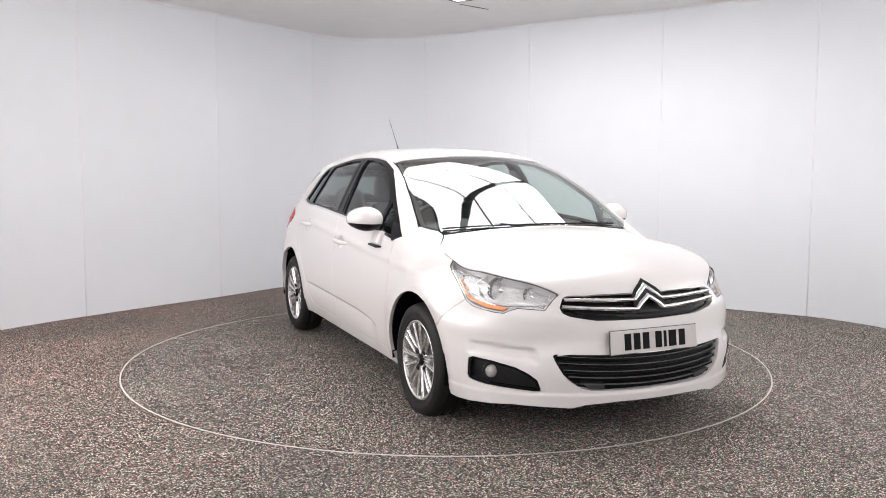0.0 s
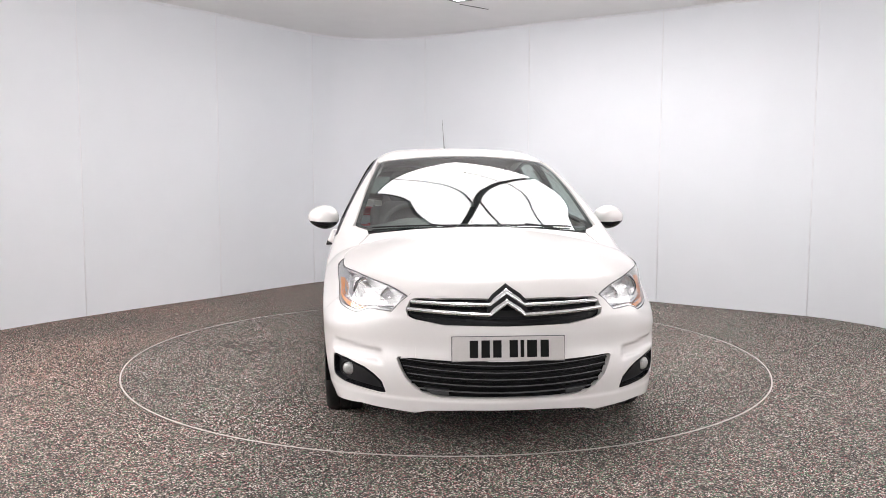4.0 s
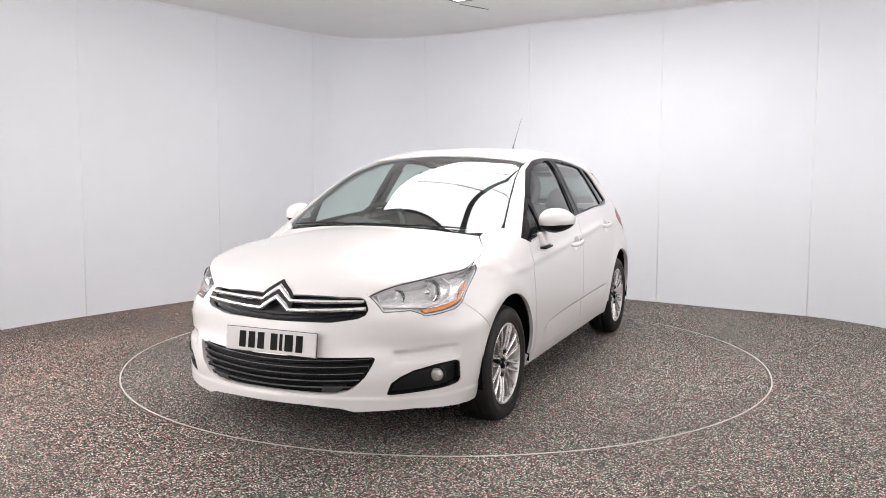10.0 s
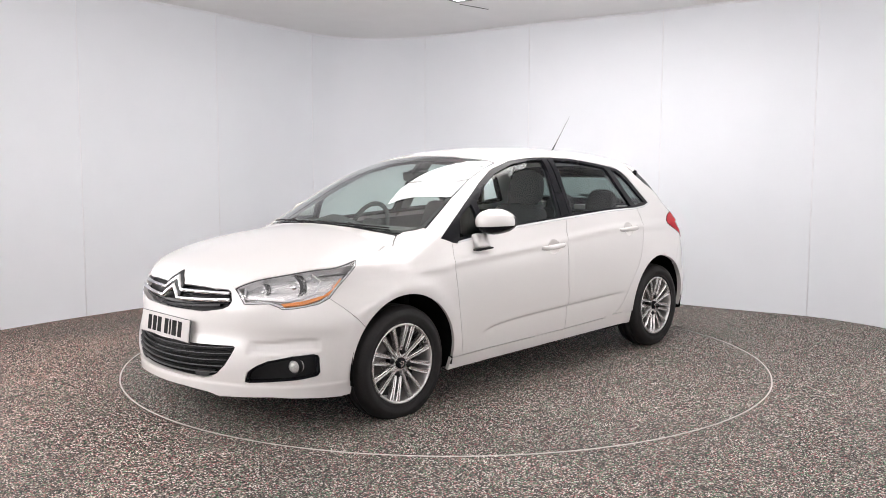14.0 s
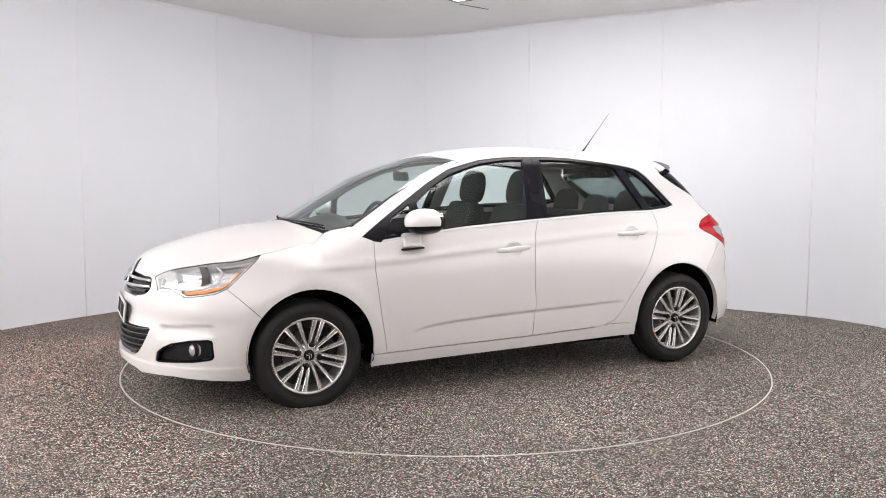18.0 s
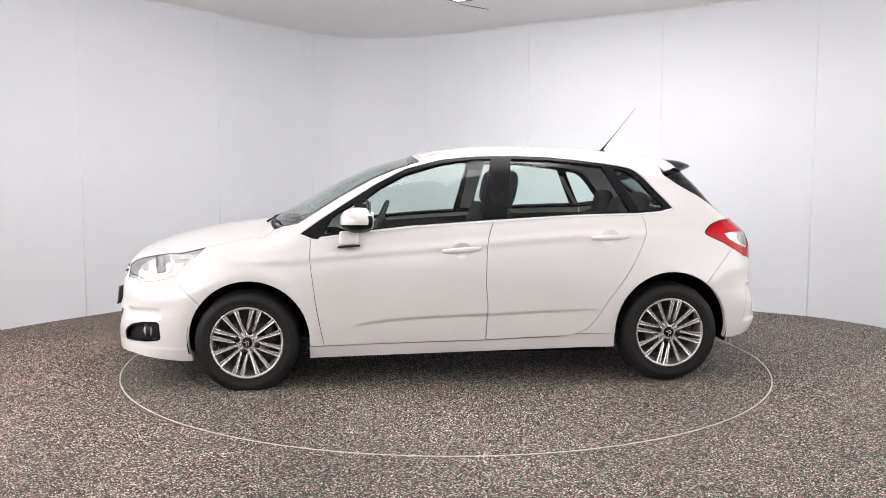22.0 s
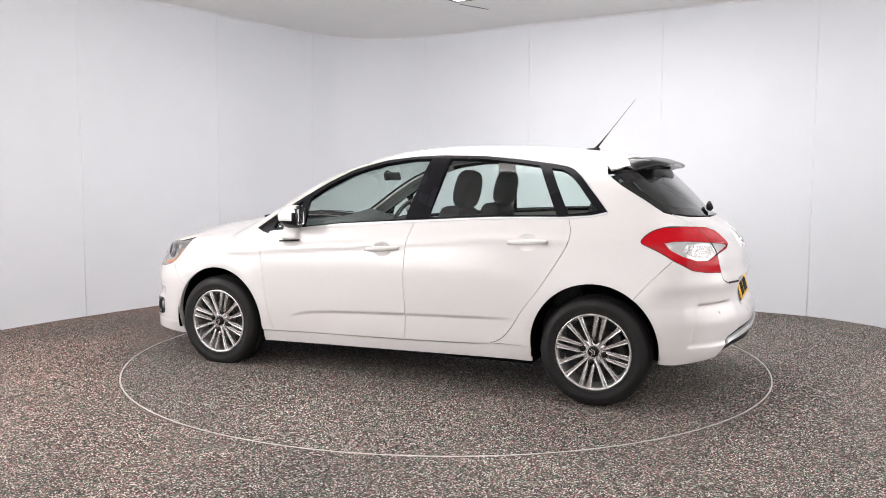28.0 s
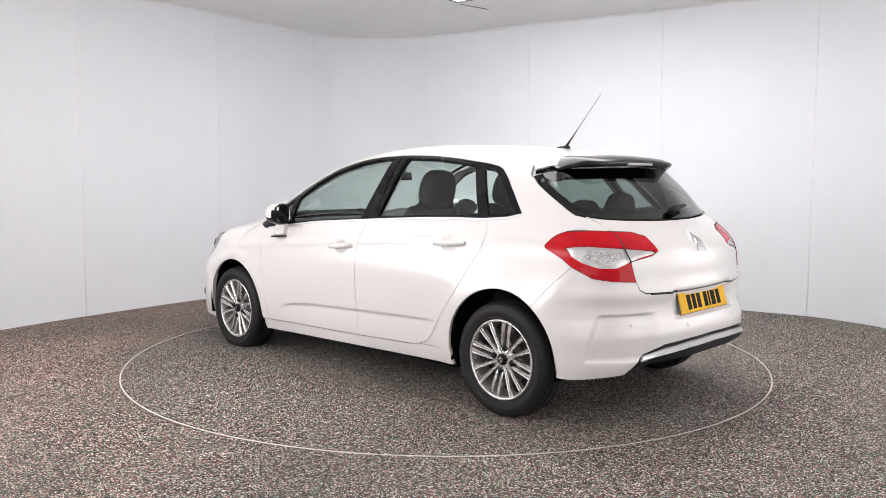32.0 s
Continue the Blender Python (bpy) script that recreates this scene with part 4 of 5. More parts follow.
def build_plate(car, m, base, label):
    """A number plate; its writing stands as plain bars."""
    plate = part("number_plate", boxed(Matrix(), 0.008, 0.52, 0.111, 0.003), base, car, label, False, m)
    part("plate_backing", boxed(Matrix.Translation((-0.003, 0, 0)), 0.006, 0.527, 0.118, 0.002), PALE_GREY, plate, "", False)
    y = 0.192
    k = 0
    for w in (0.05, 0.06, 0.022, 0.05, 0, 0.05, 0.05, 0.05):
        if not w:
            y -= 0.022
            continue
        part("character_bar", boxed(Matrix.Translation((0.0048, y - w / 2, 0)), 0.002, w * 0.78, 0.079, 0.0006, 1), PLATE_INK, plate, "", False)
        y -= w + 0.004
        k += 1


LAMP_SIDE = [tuple(p) for p in on_side(TAIL_EDGE[12:] + TAIL_EDGE[:12])]
TAIL_LAMP = LAMP_SIDE[:9] + [(-1.745, 0.67, 1.0135), (-1.815, 0.575, 1.009), (-1.85, 0.465, 1.002), (-1.89, 0.398, 0.980), (-1.953, 0.384, 0.908), (-1.955, 0.44, 0.886), (-1.94, 0.52, 0.874), (-1.91, 0.580, 0.862),
                             (-1.925, 0.572, 0.80), (-1.943, 0.567, 0.760), (-1.875, 0.68, 0.768)] + [tuple(on_side([(-1.815, 0.783)])[0])] + LAMP_SIDE[9:]
SHUT = [(-1.795, 0.598, 1.014), (-1.742, 0.603, 1.049), (-1.70, 0.635, 1.079)]


def build_rear(car):
    U = unroll
    mir = lambda a: np.stack([-a[::-1, 0], a[::-1, 1]], 1)
    # rear screen
    gl = U("rear", [(-1.55, 0.0, 1.335), (-1.55, 0.3, 1.332), (-1.47, 0.54, 1.325), (-1.40, 0.60, 1.308), (-1.33, 0.62, 1.285), (-1.40, 0.645, 1.225), (-1.50, 0.665, 1.165), (-1.60, 0.68, 1.112), (-1.64, 0.683, 1.096), (-1.68, 0.66, 1.084), (-1.779, 0.546, 1.067), (-1.80, 0.4, 1.060), (-1.83, 0.2, 1.054), (-1.83, 0.0, 1.052)])
    glf = np.concatenate([gl, mir(gl)[1:-1]])
    tg = panel("rear_screen", "rear", glf, GLASS_DARK, car, step=0.04, level=-0.004, gap=0.002, depth=0.0, label="dark tinted rear screen")
    panel("screen_border", "rear", glf, GLOSS_BLACK, tg, holes=[shrink(dense(glf, 0.03), 0.045)], step=0.03, level=-0.008, gap=0.0, depth=0.02)
    lamp = U("rear", TAIL_LAMP)
    # tailgate below the glass: lamp edge, then down to the bumper
    left = np.concatenate([U("rear", [(-1.83, 0.2, 1.050), (-1.80, 0.4, 1.056), (-1.779, 0.546, 1.063), (-1.70, 0.65, 1.078)]),
                           U("rear", SHUT[::-1]), U("rear", TAIL_LAMP[10:19]),
                           U("rear", [(-1.965, 0.56, 0.722), (-1.985, 0.525, 0.703), (-2.0, 0.45, 0.697), (-2.02, 0.27, 0.692)])])
    tail = np.concatenate([U("rear", [(-1.83, 0.0, 1.048)]), left, U("rear", [(-2.03, 0.0, 0.69)]), mir(left)])
    gate = panel("tailgate", "rear", tail, PAINT, car, step=0.03, label="pearl white tailgate with bright badge")
    arch_edge = on_side([p for p in arch(-AXLE, 0.358, 130, 192, 14) if p[1] > 0.285 and p[1] < 0.62] + [(-1.660, 0.276)])
    leftb = np.concatenate([U("rear", [(-2.02, 0.27, 0.688), (-2.0, 0.45, 0.693), (-1.985, 0.525, 0.699), (-1.965, 0.56, 0.718)]), U("rear", TAIL_LAMP[18:21]), U("rear", on_side(TAIL_SEAM[::-1])),
                            U("rear", arch_edge), U("rear", [(-1.72, 0.81, 0.272), (-1.86, 0.75, 0.288), (-1.943, 0.655, 0.302), (-2.002, 0.567, 0.398), (-2.052, 0.444, 0.440), (-2.09, 0.25, 0.454)])])
    bump = np.concatenate([U("rear", [(-2.03, 0.0, 0.686)]), leftb, U("rear", [(-2.1, 0.0, 0.458)]), mir(leftb)])
    rb = panel("rear_bumper", "rear", bump, PAINT, car, step=0.0125, gap=0.0012, depth=0.03, label="pearl white rear bumper with parking sensors")
    lowl = U("rear", [(-2.09, 0.25, 0.451), (-2.052, 0.444, 0.437), (-2.002, 0.567, 0.395), (-1.955, 0.63, 0.328), (-1.97, 0.50, 0.348), (-2.0, 0.25, 0.356)])
    low = np.concatenate([U("rear", [(-2.1, 0.0, 0.455)]), lowl, U("rear", [(-2.0, 0.0, 0.358)]), mir(lowl)])
    val = panel("rear_valance", "rear", low, BLACK, car, step=0.03, level=-0.012, gap=0, depth=0.03, label="black lower valance")
    stl = U("rear", [(-2.09, 0.25, 0.433), (-2.05, 0.444, 0.415), (-1.997, 0.562, 0.389), (-1.99, 0.572, 0.372), (-2.05, 0.444, 0.388), (-2.09, 0.25, 0.405)])
    st = np.concatenate([U("rear", [(-2.1, 0.0, 0.438)]), stl, U("rear", [(-2.1, 0.0, 0.410)]), mir(stl)])
    panel("bumper_strip", "rear", st, BRIGHT, val, step=0.025, level=0.006, gap=0, depth=0.02, label="bright strip across the valance")
    for s in (1, -1):
        o = lamp if s > 0 else mir(lamp)
        clear = U("rear", [(-1.664, 0.786, 0.931), (-1.72, 0.768, 0.938), (-1.783, 0.737, 0.939), (-1.879, 0.607, 0.929), (-1.908, 0.548, 0.922), (-1.943, 0.418, 0.910), (-1.95, 0.402, 0.899), (-1.945, 0.45, 0.893), (-1.93, 0.53, 0.880), (-1.909, 0.601, 0.857), (-1.883, 0.662, 0.834), (-1.835, 0.738, 0.836), (-1.767, 0.785, 0.862), (-1.71, 0.80, 0.893)])
        clear = clear if s > 0 else mir(clear)
        lens = panel("tail_lamp", "rear", o, RED, car, holes=[clear], step=0.02, level=0.004, gap=0.002, depth=0.03, label="red tail lamp with clear centre")
        bowl = U("rear", [(-1.76, 0.74, 0.918), (-1.84, 0.655, 0.918), (-1.875, 0.61, 0.905), (-1.89, 0.62, 0.868), (-1.875, 0.665, 0.848), (-1.82, 0.725, 0.853), (-1.76, 0.765, 0.885)])
        panel("facet_bowl", "rear", bowl if s > 0 else mir(bowl), FACETS, lens, step=0.015, level=-0.003, gap=0, depth=0.006, label="faceted reflector")
        j = U("rear", [(-1.83, 0.580, 1.002), (-1.87, 0.587, 0.93), (-1.91, 0.580, 0.857), (-1.92, 0.5775, 0.80), (-1.92, 0.5705, 0.80), (-1.91, 0.573, 0.857), (-1.87, 0.580, 0.93), (-1.83, 0.573, 1.002)][:3] + [(-1.91, 0.573, 0.857), (-1.87, 0.580, 0.93), (-1.83, 0.573, 1.002)])
        panel("lamp_joint", "rear", j if s > 0 else mir(j), SEAM, lens, step=0.02, level=0.0055, gap=0, depth=0.004)
        panel("lamp_seal", "rear", o, SEAM, lens, holes=[shrink(dense(o, 0.02), 0.002)], step=0.02, level=0.002, gap=-0.001, depth=0.02)
        panel("clear_section", "rear", clear, CLEAR_LAMP, lens, step=0.02, level=-0.006, gap=-0.003, depth=0.0, label="clear faceted reversing lamp")
    # spoiler: gloss black, ending in white cheeks that run on from the roof rails
    v, f = [], []
    ys = np.linspace(-0.575, 0.575, 45)
    sec = [(0.03, -0.004), (-0.02, 0.004), (-0.09, -0.006), (-0.150, -0.026), (-0.163, -0.038), (-0.150, -0.052), (-0.08, -0.060), (0.03, -0.075)]
    for y in ys:
        u = abs(y) / 0.605
        fwd = 0.125 * ramp01((u - 0.45) / 0.55) ** 1.5
        reach = 1 - 0.25 * ramp01((u - 0.7) / 0.3)
        z0 = float(TOP_LINE(-1.45 + fwd) - CROWN(-1.45 + fwd) * y * y) + 0.002 - 0.052 * ramp01((u - 0.70) / 0.30)
        for dx, dz in sec:
            v.append((-1.452 + fwd + dx * reach, y, z0 + dz * (1 - 0.35 * ramp01((u - 0.75) / 0.25))))
    k = len(sec)
    for i in range(len(ys) - 1):
        for j in range(k):
            f.append((i * k + j, i * k + (j + 1) % k, (i + 1) * k + (j + 1) % k, (i + 1) * k + j))
    f += [tuple(range(k)), tuple((len(ys) - 1) * k + j for j in range(k))[::-1]]
    sp = put("spoiler", mesh_of("spoiler", v, [q[::-1] for q in f], PIANO), car, "gloss black roof spoiler over the rear screen")
    for s in (1, -1):
        o = np.array([(-1.303, 0.583), (-1.306, 0.54), (-1.36, 0.46), (-1.43, 0.41), (-1.475, 0.44), (-1.47, 0.50), (-1.43, 0.555), (-1.38, 0.595), (-1.335, 0.612)])
        panel("spoiler_cheek", "top", o * (1, s), PAINT, sp, step=0.02, level=0.003, gap=0.0, depth=0.012, label="white end cheek")
    part("brake_light", boxed(Matrix.Translation((-1.608, 0, 1.355)) @ pose(0, 0, 0, 0, 20, 0), 0.012, 0.26, 0.016, 0.003), grain(mat("frosted_lens", (0.45, 0.42, 0.42), 0.2), 200, 0.1), sp, "long clear high brake light")
    # wiper
    tube([(-1.81, 0.0, 1.095), (-1.80, -0.06, 1.11), (-1.785, -0.2, 1.122)], [0.021, 0.018, 0.010], BLACK, tg, "rear_wiper", "black rear wiper arm")
    # badge on the tailgate: two chevrons and bars for the words
    for dz in (0.0, -0.038):
        for s in (1, -1):
            ys = [0.0, 0.042 * s]
            a = U("rear", [(-2.0, 0.0 * s, 0.992 + dz), (-2.0, 0.046 * s, 0.947 + dz), (-2.0, 0.046 * s, 0.929 + dz), (-2.0, 0.0, 0.970 + dz)])
            panel("badge", "rear", a, CHROME, gate, step=0.02, level=0.006, gap=0, depth=0.006, label="bright chevron badge")
    a = U("rear", [(-2.0, 0.105, 0.884), (-2.0, -0.045, 0.884), (-2.0, -0.045, 0.871), (-2.0, 0.105, 0.871)])
    panel("badge_bar", "rear", a, CHROME, gate, step=0.03, level=0.004, gap=0, depth=0.004)
    a = U("rear", [(-2.0, -0.44, 0.868), (-2.0, -0.50, 0.868), (-2.0, -0.50, 0.848), (-2.0, -0.44, 0.848)])
    panel("badge_bar", "rear", a, CHROME, gate, step=0.03, level=0.004, gap=0, depth=0.004)
    # handle recess and plate
    a = U("rear", [(-2.0, 0.50, 0.704), (-2.0, 0.26, 0.698), (-2.0, 0.26, 0.686), (-2.0, 0.50, 0.693)])
    panel("handle_recess", "rear", a, BLACK, gate, step=0.03, level=0.002, gap=0, depth=0.002)
    build_plate(car, pose(-2.016, 0, 0.624, 0, -16, 180), PLATE_YELLOW, "yellow rear number plate with black bars")
    for y, z in [(0.606, 0.549), (0.25, 0.525), (-0.25, 0.525), (-0.606, 0.549)]:
        P = cast(np.array([(-0.9, y, z)]), np.array([(-1.0, 0.0, 0.0)]), 1.9)
        N = shade(P)[0]
        v, f = lathe([(0.0, 0.002), (0.009, 0.0018), (0.0105, 0.0), (0.011, -0.004)], 20, "y")
        q = Vector(N).to_track_quat("Y", "Z").to_matrix().to_4x4()
        put("parking_sensor", mesh_of("parking_sensor", v, [g[::-1] for g in f], PAINT), rb, "", Matrix.Translation(P[0]) @ q)


def ring_mesh(name, profile, n, material):
    v, f = lathe(profile, n)
    return mesh_of(name, v, f, material)


def build_wheel(car, m, spin, hub_z):
    """One alloy wheel, hub face towards +y; spin turns its first bolt from the horizontal, and the tyre is pressed flat where it meets the ground."""
    r = TYRE_R
    v, f = lathe([(0.212, 0.075), (0.2195, 0.088), (0.226, 0.0945), (0.229, 0.0925), (0.240, 0.0975), (0.258, 0.1005), (0.270, 0.1000), (0.2725, 0.0978), (0.285, 0.0955), (0.298, 0.086), (0.3055, 0.072), (0.310, 0.052),
                  (r, 0.045), (r, 0.031), (0.305, 0.030), (0.305, 0.024), (r, 0.023), (r, -0.023), (0.305, -0.024), (0.305, -0.030), (r, -0.031), (r, -0.045), (0.301, -0.082), (0.27, -0.1), (0.24, -0.098), (0.212, -0.085)], 90)
    flat = [(x, y * (1 + 0.10 * max(0.0, (-z - 0.25) / 0.06)) if hub_z < r else y, max(z, -hub_z)) for x, y, z in v]
    tyre = put("wheel", mesh_of("wheel", flat, f, RUBBER), car, "black tyre on a silver multi-spoke alloy wheel", m)
    put("rim", ring_mesh("rim", [(0.2175, 0.078), (0.2165, 0.0885), (0.2125, 0.091), (0.2065, 0.0895), (0.203, 0.083), (0.199, 0.060), (0.192, 0.02), (0.19, -0.08), (0.215, -0.088)], 72, ALLOY), tyre, "silver alloy rim")
    put("brake_drum", ring_mesh("brake_drum", [(0.19, -0.02), (0.05, -0.03)], 48, ALLOY_DARK), tyre)
    put("brake_disc", ring_mesh("brake_disc", [(0.135, -0.012), (0.135, 0.0), (0.07, 0.0), (0.065, 0.02), (0.0, 0.02)], 48, STEEL), tyre)
    part("brake_caliper", boxed(pose(0, 0, 0, 0, -160, 0) @ Matrix.Translation((0.135, 0.012, 0)), 0.06, 0.045, 0.12, 0.012, 2), ALLOY_DARK, tyre)
    # spokes with a ridge along each edge: at every bolt two run side by side, and between the bolts two spread apart
    def spoke(inner, outer, start):
        vs, fs = [], []
        sec = [(-1.0, -0.030), (-1.0, -0.004), (-0.72, 0.0), (-0.30, -0.0035), (0.30, -0.0035), (0.72, 0.0), (1.0, -0.004), (1.0, -0.030)]
        stops = [(start, 0.0085, 0.070), (0.085, 0.0092, 0.075), (0.12, 0.0105, 0.080), (0.17, 0.0125, 0.0855), (0.2065, 0.0150, 0.0875)]
        for rr, w, top in stops:
            q = (rr - start) / (0.2065 - start)
            for a, b in sec:
                vs.append((rr, top + b, inner + (outer - inner) * q + a * w))
        k = len(sec)
        for i in range(len(stops) - 1):
            for j in range(k):
                fs.append((i * k + j, i * k + (j + 1) % k, (i + 1) * k + (j + 1) % k, (i + 1) * k + j))
        return mesh_of("spoke", vs, fs, ALLOY, False)
    meshes = {45: (spoke(0.010, 0.041, 0.036), spoke(-0.010, -0.041, 0.036)), 0: (spoke(0.018, 0.0225, 0.068), spoke(-0.018, -0.0225, 0.068))}
    for p in range(4):
        for turn, pair in meshes.items():
            for me in pair:
                put("spoke", me, tyre, "", pose(0, 0, 0, 0, -(spin + 90 * p + turn), 0))
    put("hub", ring_mesh("hub", [(0.0, 0.066), (0.03, 0.066), (0.058, 0.066), (0.067, 0.061), (0.074, 0.035), (0.08, 0.0)], 40, ALLOY), tyre)
    cap = put("hub_cap", ring_mesh("hub_cap", [(0.0, 0.082), (0.022, 0.081), (0.029, 0.077), (0.031, 0.06)], 32, GLOSS_BLACK), tyre, "dark hub cap with bright chevrons")
    for dz in (0.006, -0.008):
        bm = bmesh.new()
        for s in (1, -1):
            box(bm, pose(s * 0.0075, 0.0825, dz, 0, s * 38, 0), 0.021, 0.002, 0.0055)
        part("hub_mark", bm, CHROME, tyre, "", False, pose(0, 0, 0, 0, -60, 0))
    bolt = ring_mesh("wheel_bolt", [(0.0, 0.080), (0.008, 0.080), (0.0105, 0.077), (0.0115, 0.070), (0.0165, 0.071), (0.0175, 0.066), (0.0185, 0.040)], 12, BOLT)
    for p in range(4):
        a = radians(spin + 90 * p)
        put("wheel_bolt", bolt, tyre, "dark wheel bolt", Matrix.Translation((0.062 * math.cos(a), 0, 0.062 * math.sin(a))))
    return tyre


def build_car():
    car = tagged(new("car"), "pearl white five-door hatchback on a turntable", "car")
    doors, rdoors = build_body(car)
    build_wheel(car, pose(AXLE - 0.003, 0.772, FRONT_HUB_Z), 16, FRONT_HUB_Z)
    build_wheel(car, pose(-AXLE - 0.005, 0.770, HUB_Z), 12, HUB_Z)
    build_wheel(car, pose(AXLE - 0.003, -0.772, FRONT_HUB_Z, 0, 0, 180), 38, FRONT_HUB_Z)
    build_wheel(car, pose(-AXLE - 0.005, -0.770, HUB_Z, 0, 0, 180), 70, HUB_Z)
    # wheel wells and underbody
    for ax in (AXLE, -AXLE):
        for s in (1, -1):
            v, f = [], []
            for k in range(25):
                a = radians(-14 + 208 * k / 24)
                for y in (0.862, 0.50):
                    cx, cz = ARCH_F if ax > 0 else ARCH_R
                    v.append((cx + 0.366 * math.cos(a), y * s, cz + 0.006 + 0.366 * math.sin(a)))
            for k in range(24):
                f.append((2 * k, 2 * k + 1, 2 * k + 3, 2 * k + 2))
            f.append(tuple(2 * k + 1 for k in range(25)))
            put("wheel_well", mesh_of("wheel_well", v, f, UNDER), car, "black wheel arch liner")
    bm = bmesh.new()
    box(bm, Matrix.Translation((0, 0, 0.215)), 1.85, 1.56, 0.05, 0.01)
    box(bm, Matrix.Translation((0.1, 0, 0.24)), 3.6, 0.98, 0.05, 0.01)
    box(bm, Matrix.Translation((1.82, 0, 0.21)), 0.42, 1.2, 0.04, 0.01)
    box(bm, Matrix.Translation((-1.75, 0, 0.33)), 0.26, 1.0, 0.05, 0.01)
    part("underbody", bm, UNDER, car, "black underbody")
    build_fittings(car, doors, rdoors)
    build_cabin(car)
    return car


def build_fittings(car, doors, rdoors):
    # handles: a bowed grip over a dished cup
    for k, ((x, z), set_) in enumerate(zip(HANDLES, (doors, rdoors))):
        for s, door in zip((1, -1), set_):
            P = on_side([(x, z)])[0]
            N = shade(P[None])[0]
            y0 = P[1]
            xs = np.linspace(0.122, -0.122, 19)
            v, f = [], []
            for t in xs:
                u = abs(t) / 0.122
                out = 0.040 * (1 - u ** 4) + 0.004
                zc = z - (0.07, 0.04)[k] * t
                hgt = 0.0165 * (1 - 0.35 * u ** 3)
                for a in np.linspace(0, 2 * math.pi, 13)[:-1]:
                    v.append((x + t, (y0 + out - 0.012 + 0.011 * math.cos(a)) * s, zc + hgt * math.sin(a)))
            for i in range(18):
                for j in range(12):
                    q = (i * 12 + j, i * 12 + (j + 1) % 12, (i + 1) * 12 + (j + 1) % 12, (i + 1) * 12 + j)
                    f.append(q if s < 0 else q[::-1])
            f += [tuple(range(12)), tuple(18 * 12 + j for j in range(12))]
            put("handle", mesh_of("handle", v, f, PAINT), door, "body-coloured door handle")
            U2 = unroll("side", on_side(cup_line(x, z, 1.10)))

            def dish(Pp, Nn, c=np.array((x - 0.002, z - 0.004))):
                d = np.hypot((Pp[:, 0] - c[0]) / 0.065, (Pp[:, 2] - c[1]) / 0.048)
                return Nn * (-0.001 - 0.024 * (1 - np.clip(d, 0, 1) ** 2) ** 1.3)[:, None]
            a = panel("handle_cup", "side", U2, PAINT, door, step=0.010, level=0.0, gap=0, depth=0.0, bend=dish)
            if s < 0:
                for vv in a.data.vertices:
                    vv.co.y = -vv.co.y
                a.data.flip_normals()
            if k == 0:
                vv, ff = lathe([(0.0, 0.002), (0.006, 0.002), (0.007, -0.003)], 16)
                if s < 0:
                    vv = [(p[0], -p[1], p[2]) for p in vv]
                    ff = [g[::-1] for g in ff]
                put("lock", mesh_of("lock", vv, [g[::-1] for g in ff], SATIN), door, "", Matrix.Translation((x - 0.092, (y0 + 0.024) * s, z + 0.006)))
    # mirrors
    for s, door in zip((1, -1), doors):
        bm = bmesh.new()
        bmesh.ops.create_uvsphere(bm, u_segments=32, v_segments=20, radius=1)
        for q in bm.verts:
            x, y, z = [math.copysign(abs(c) ** e, c) for c, e in zip(q.co, (0.95, 0.92, 0.88))]
            # flat back, pointed outer end, fuller inner end
            px = x * 0.100 if x > 0 else max(x * 0.16, -0.06)
            w = 0.098
            taper = 1 - 0.22 * max(0, y)
            q.co = Vector((0.635 + px - 0.03 * y, 0.925 + y * w, 1.022 + z * (0.076 if z > 0 else 0.074) * taper))
        if s < 0:
            for q in bm.verts:
                q.co.y = -q.co.y
            bmesh.ops.reverse_faces(bm, faces=bm.faces)
        def dark(fc, s=s):
            p = fc.calc_center_median()
            return p.z < 0.997 or p.x - (0.635 - 0.03 * (p.y * s - 0.925) / 0.098) < -0.045
        lowf = [fc for fc in bm.faces if dark(fc)]
        dup = bmesh.ops.split(bm, geom=lowf)
        bm2 = bm.copy()
        low_set = [fc for fc in bm2.faces if dark(fc)]
        bmesh.ops.delete(bm2, geom=[fc for fc in bm2.faces if fc not in set(low_set)], context="FACES")
        bmesh.ops.delete(bm, geom=[fc for fc in bm.faces if dark(fc)], context="FACES")
        shell = part("wing_mirror", bm, PAINT, car, "white door mirror with black lower edge")
        part("mirror_base", bm2, GLOSS_BLACK, shell)
        part("mirror_glass", boxed(Matrix.Translation((0.583, 0.922 * s, 1.024)) @ pose(0, 0, 0, 0, 0, 17 * s) @ Matrix.Diagonal((0.12, 1, 1, 1)), 0.05, 0.142, 0.100, 0.024, 4), MIRROR, shell, "mirror glass", False)
        bm = bmesh.new()
        box(bm, Matrix.Translation((0.688, 0.858 * s, 0.910)) @ pose(0, 0, 0, 22 * s, 0, 0), 0.115, 0.050, 0.090, 0.018, 3)
        part("mirror_arm", bm, PAINT, shell)
        part("mirror_foot", boxed(Matrix.Translation((0.688, 0.866 * s, 0.866)) @ pose(0, 0, 0, 0, 4, 0), 0.135, 0.075, 0.010, 0.004), BLACK, shell)
    # aerial
    foot = part("aerial", boxed(Matrix.Translation((-1.075, 0, 1.458)) @ pose(0, 0, 0, 0, 4, 0), 0.085, 0.032, 0.022, 0.008, 3), BLACK, car, "black whip aerial on the rear of the roof")
    tube([(-1.09, 0, 1.462), (-1.115, 0, 1.492), (-1.17, 0, 1.56), (-1.340, 0, 1.772)], [0.011, 0.006, 0.0023, 0.0009], BLACK, foot, "mast")
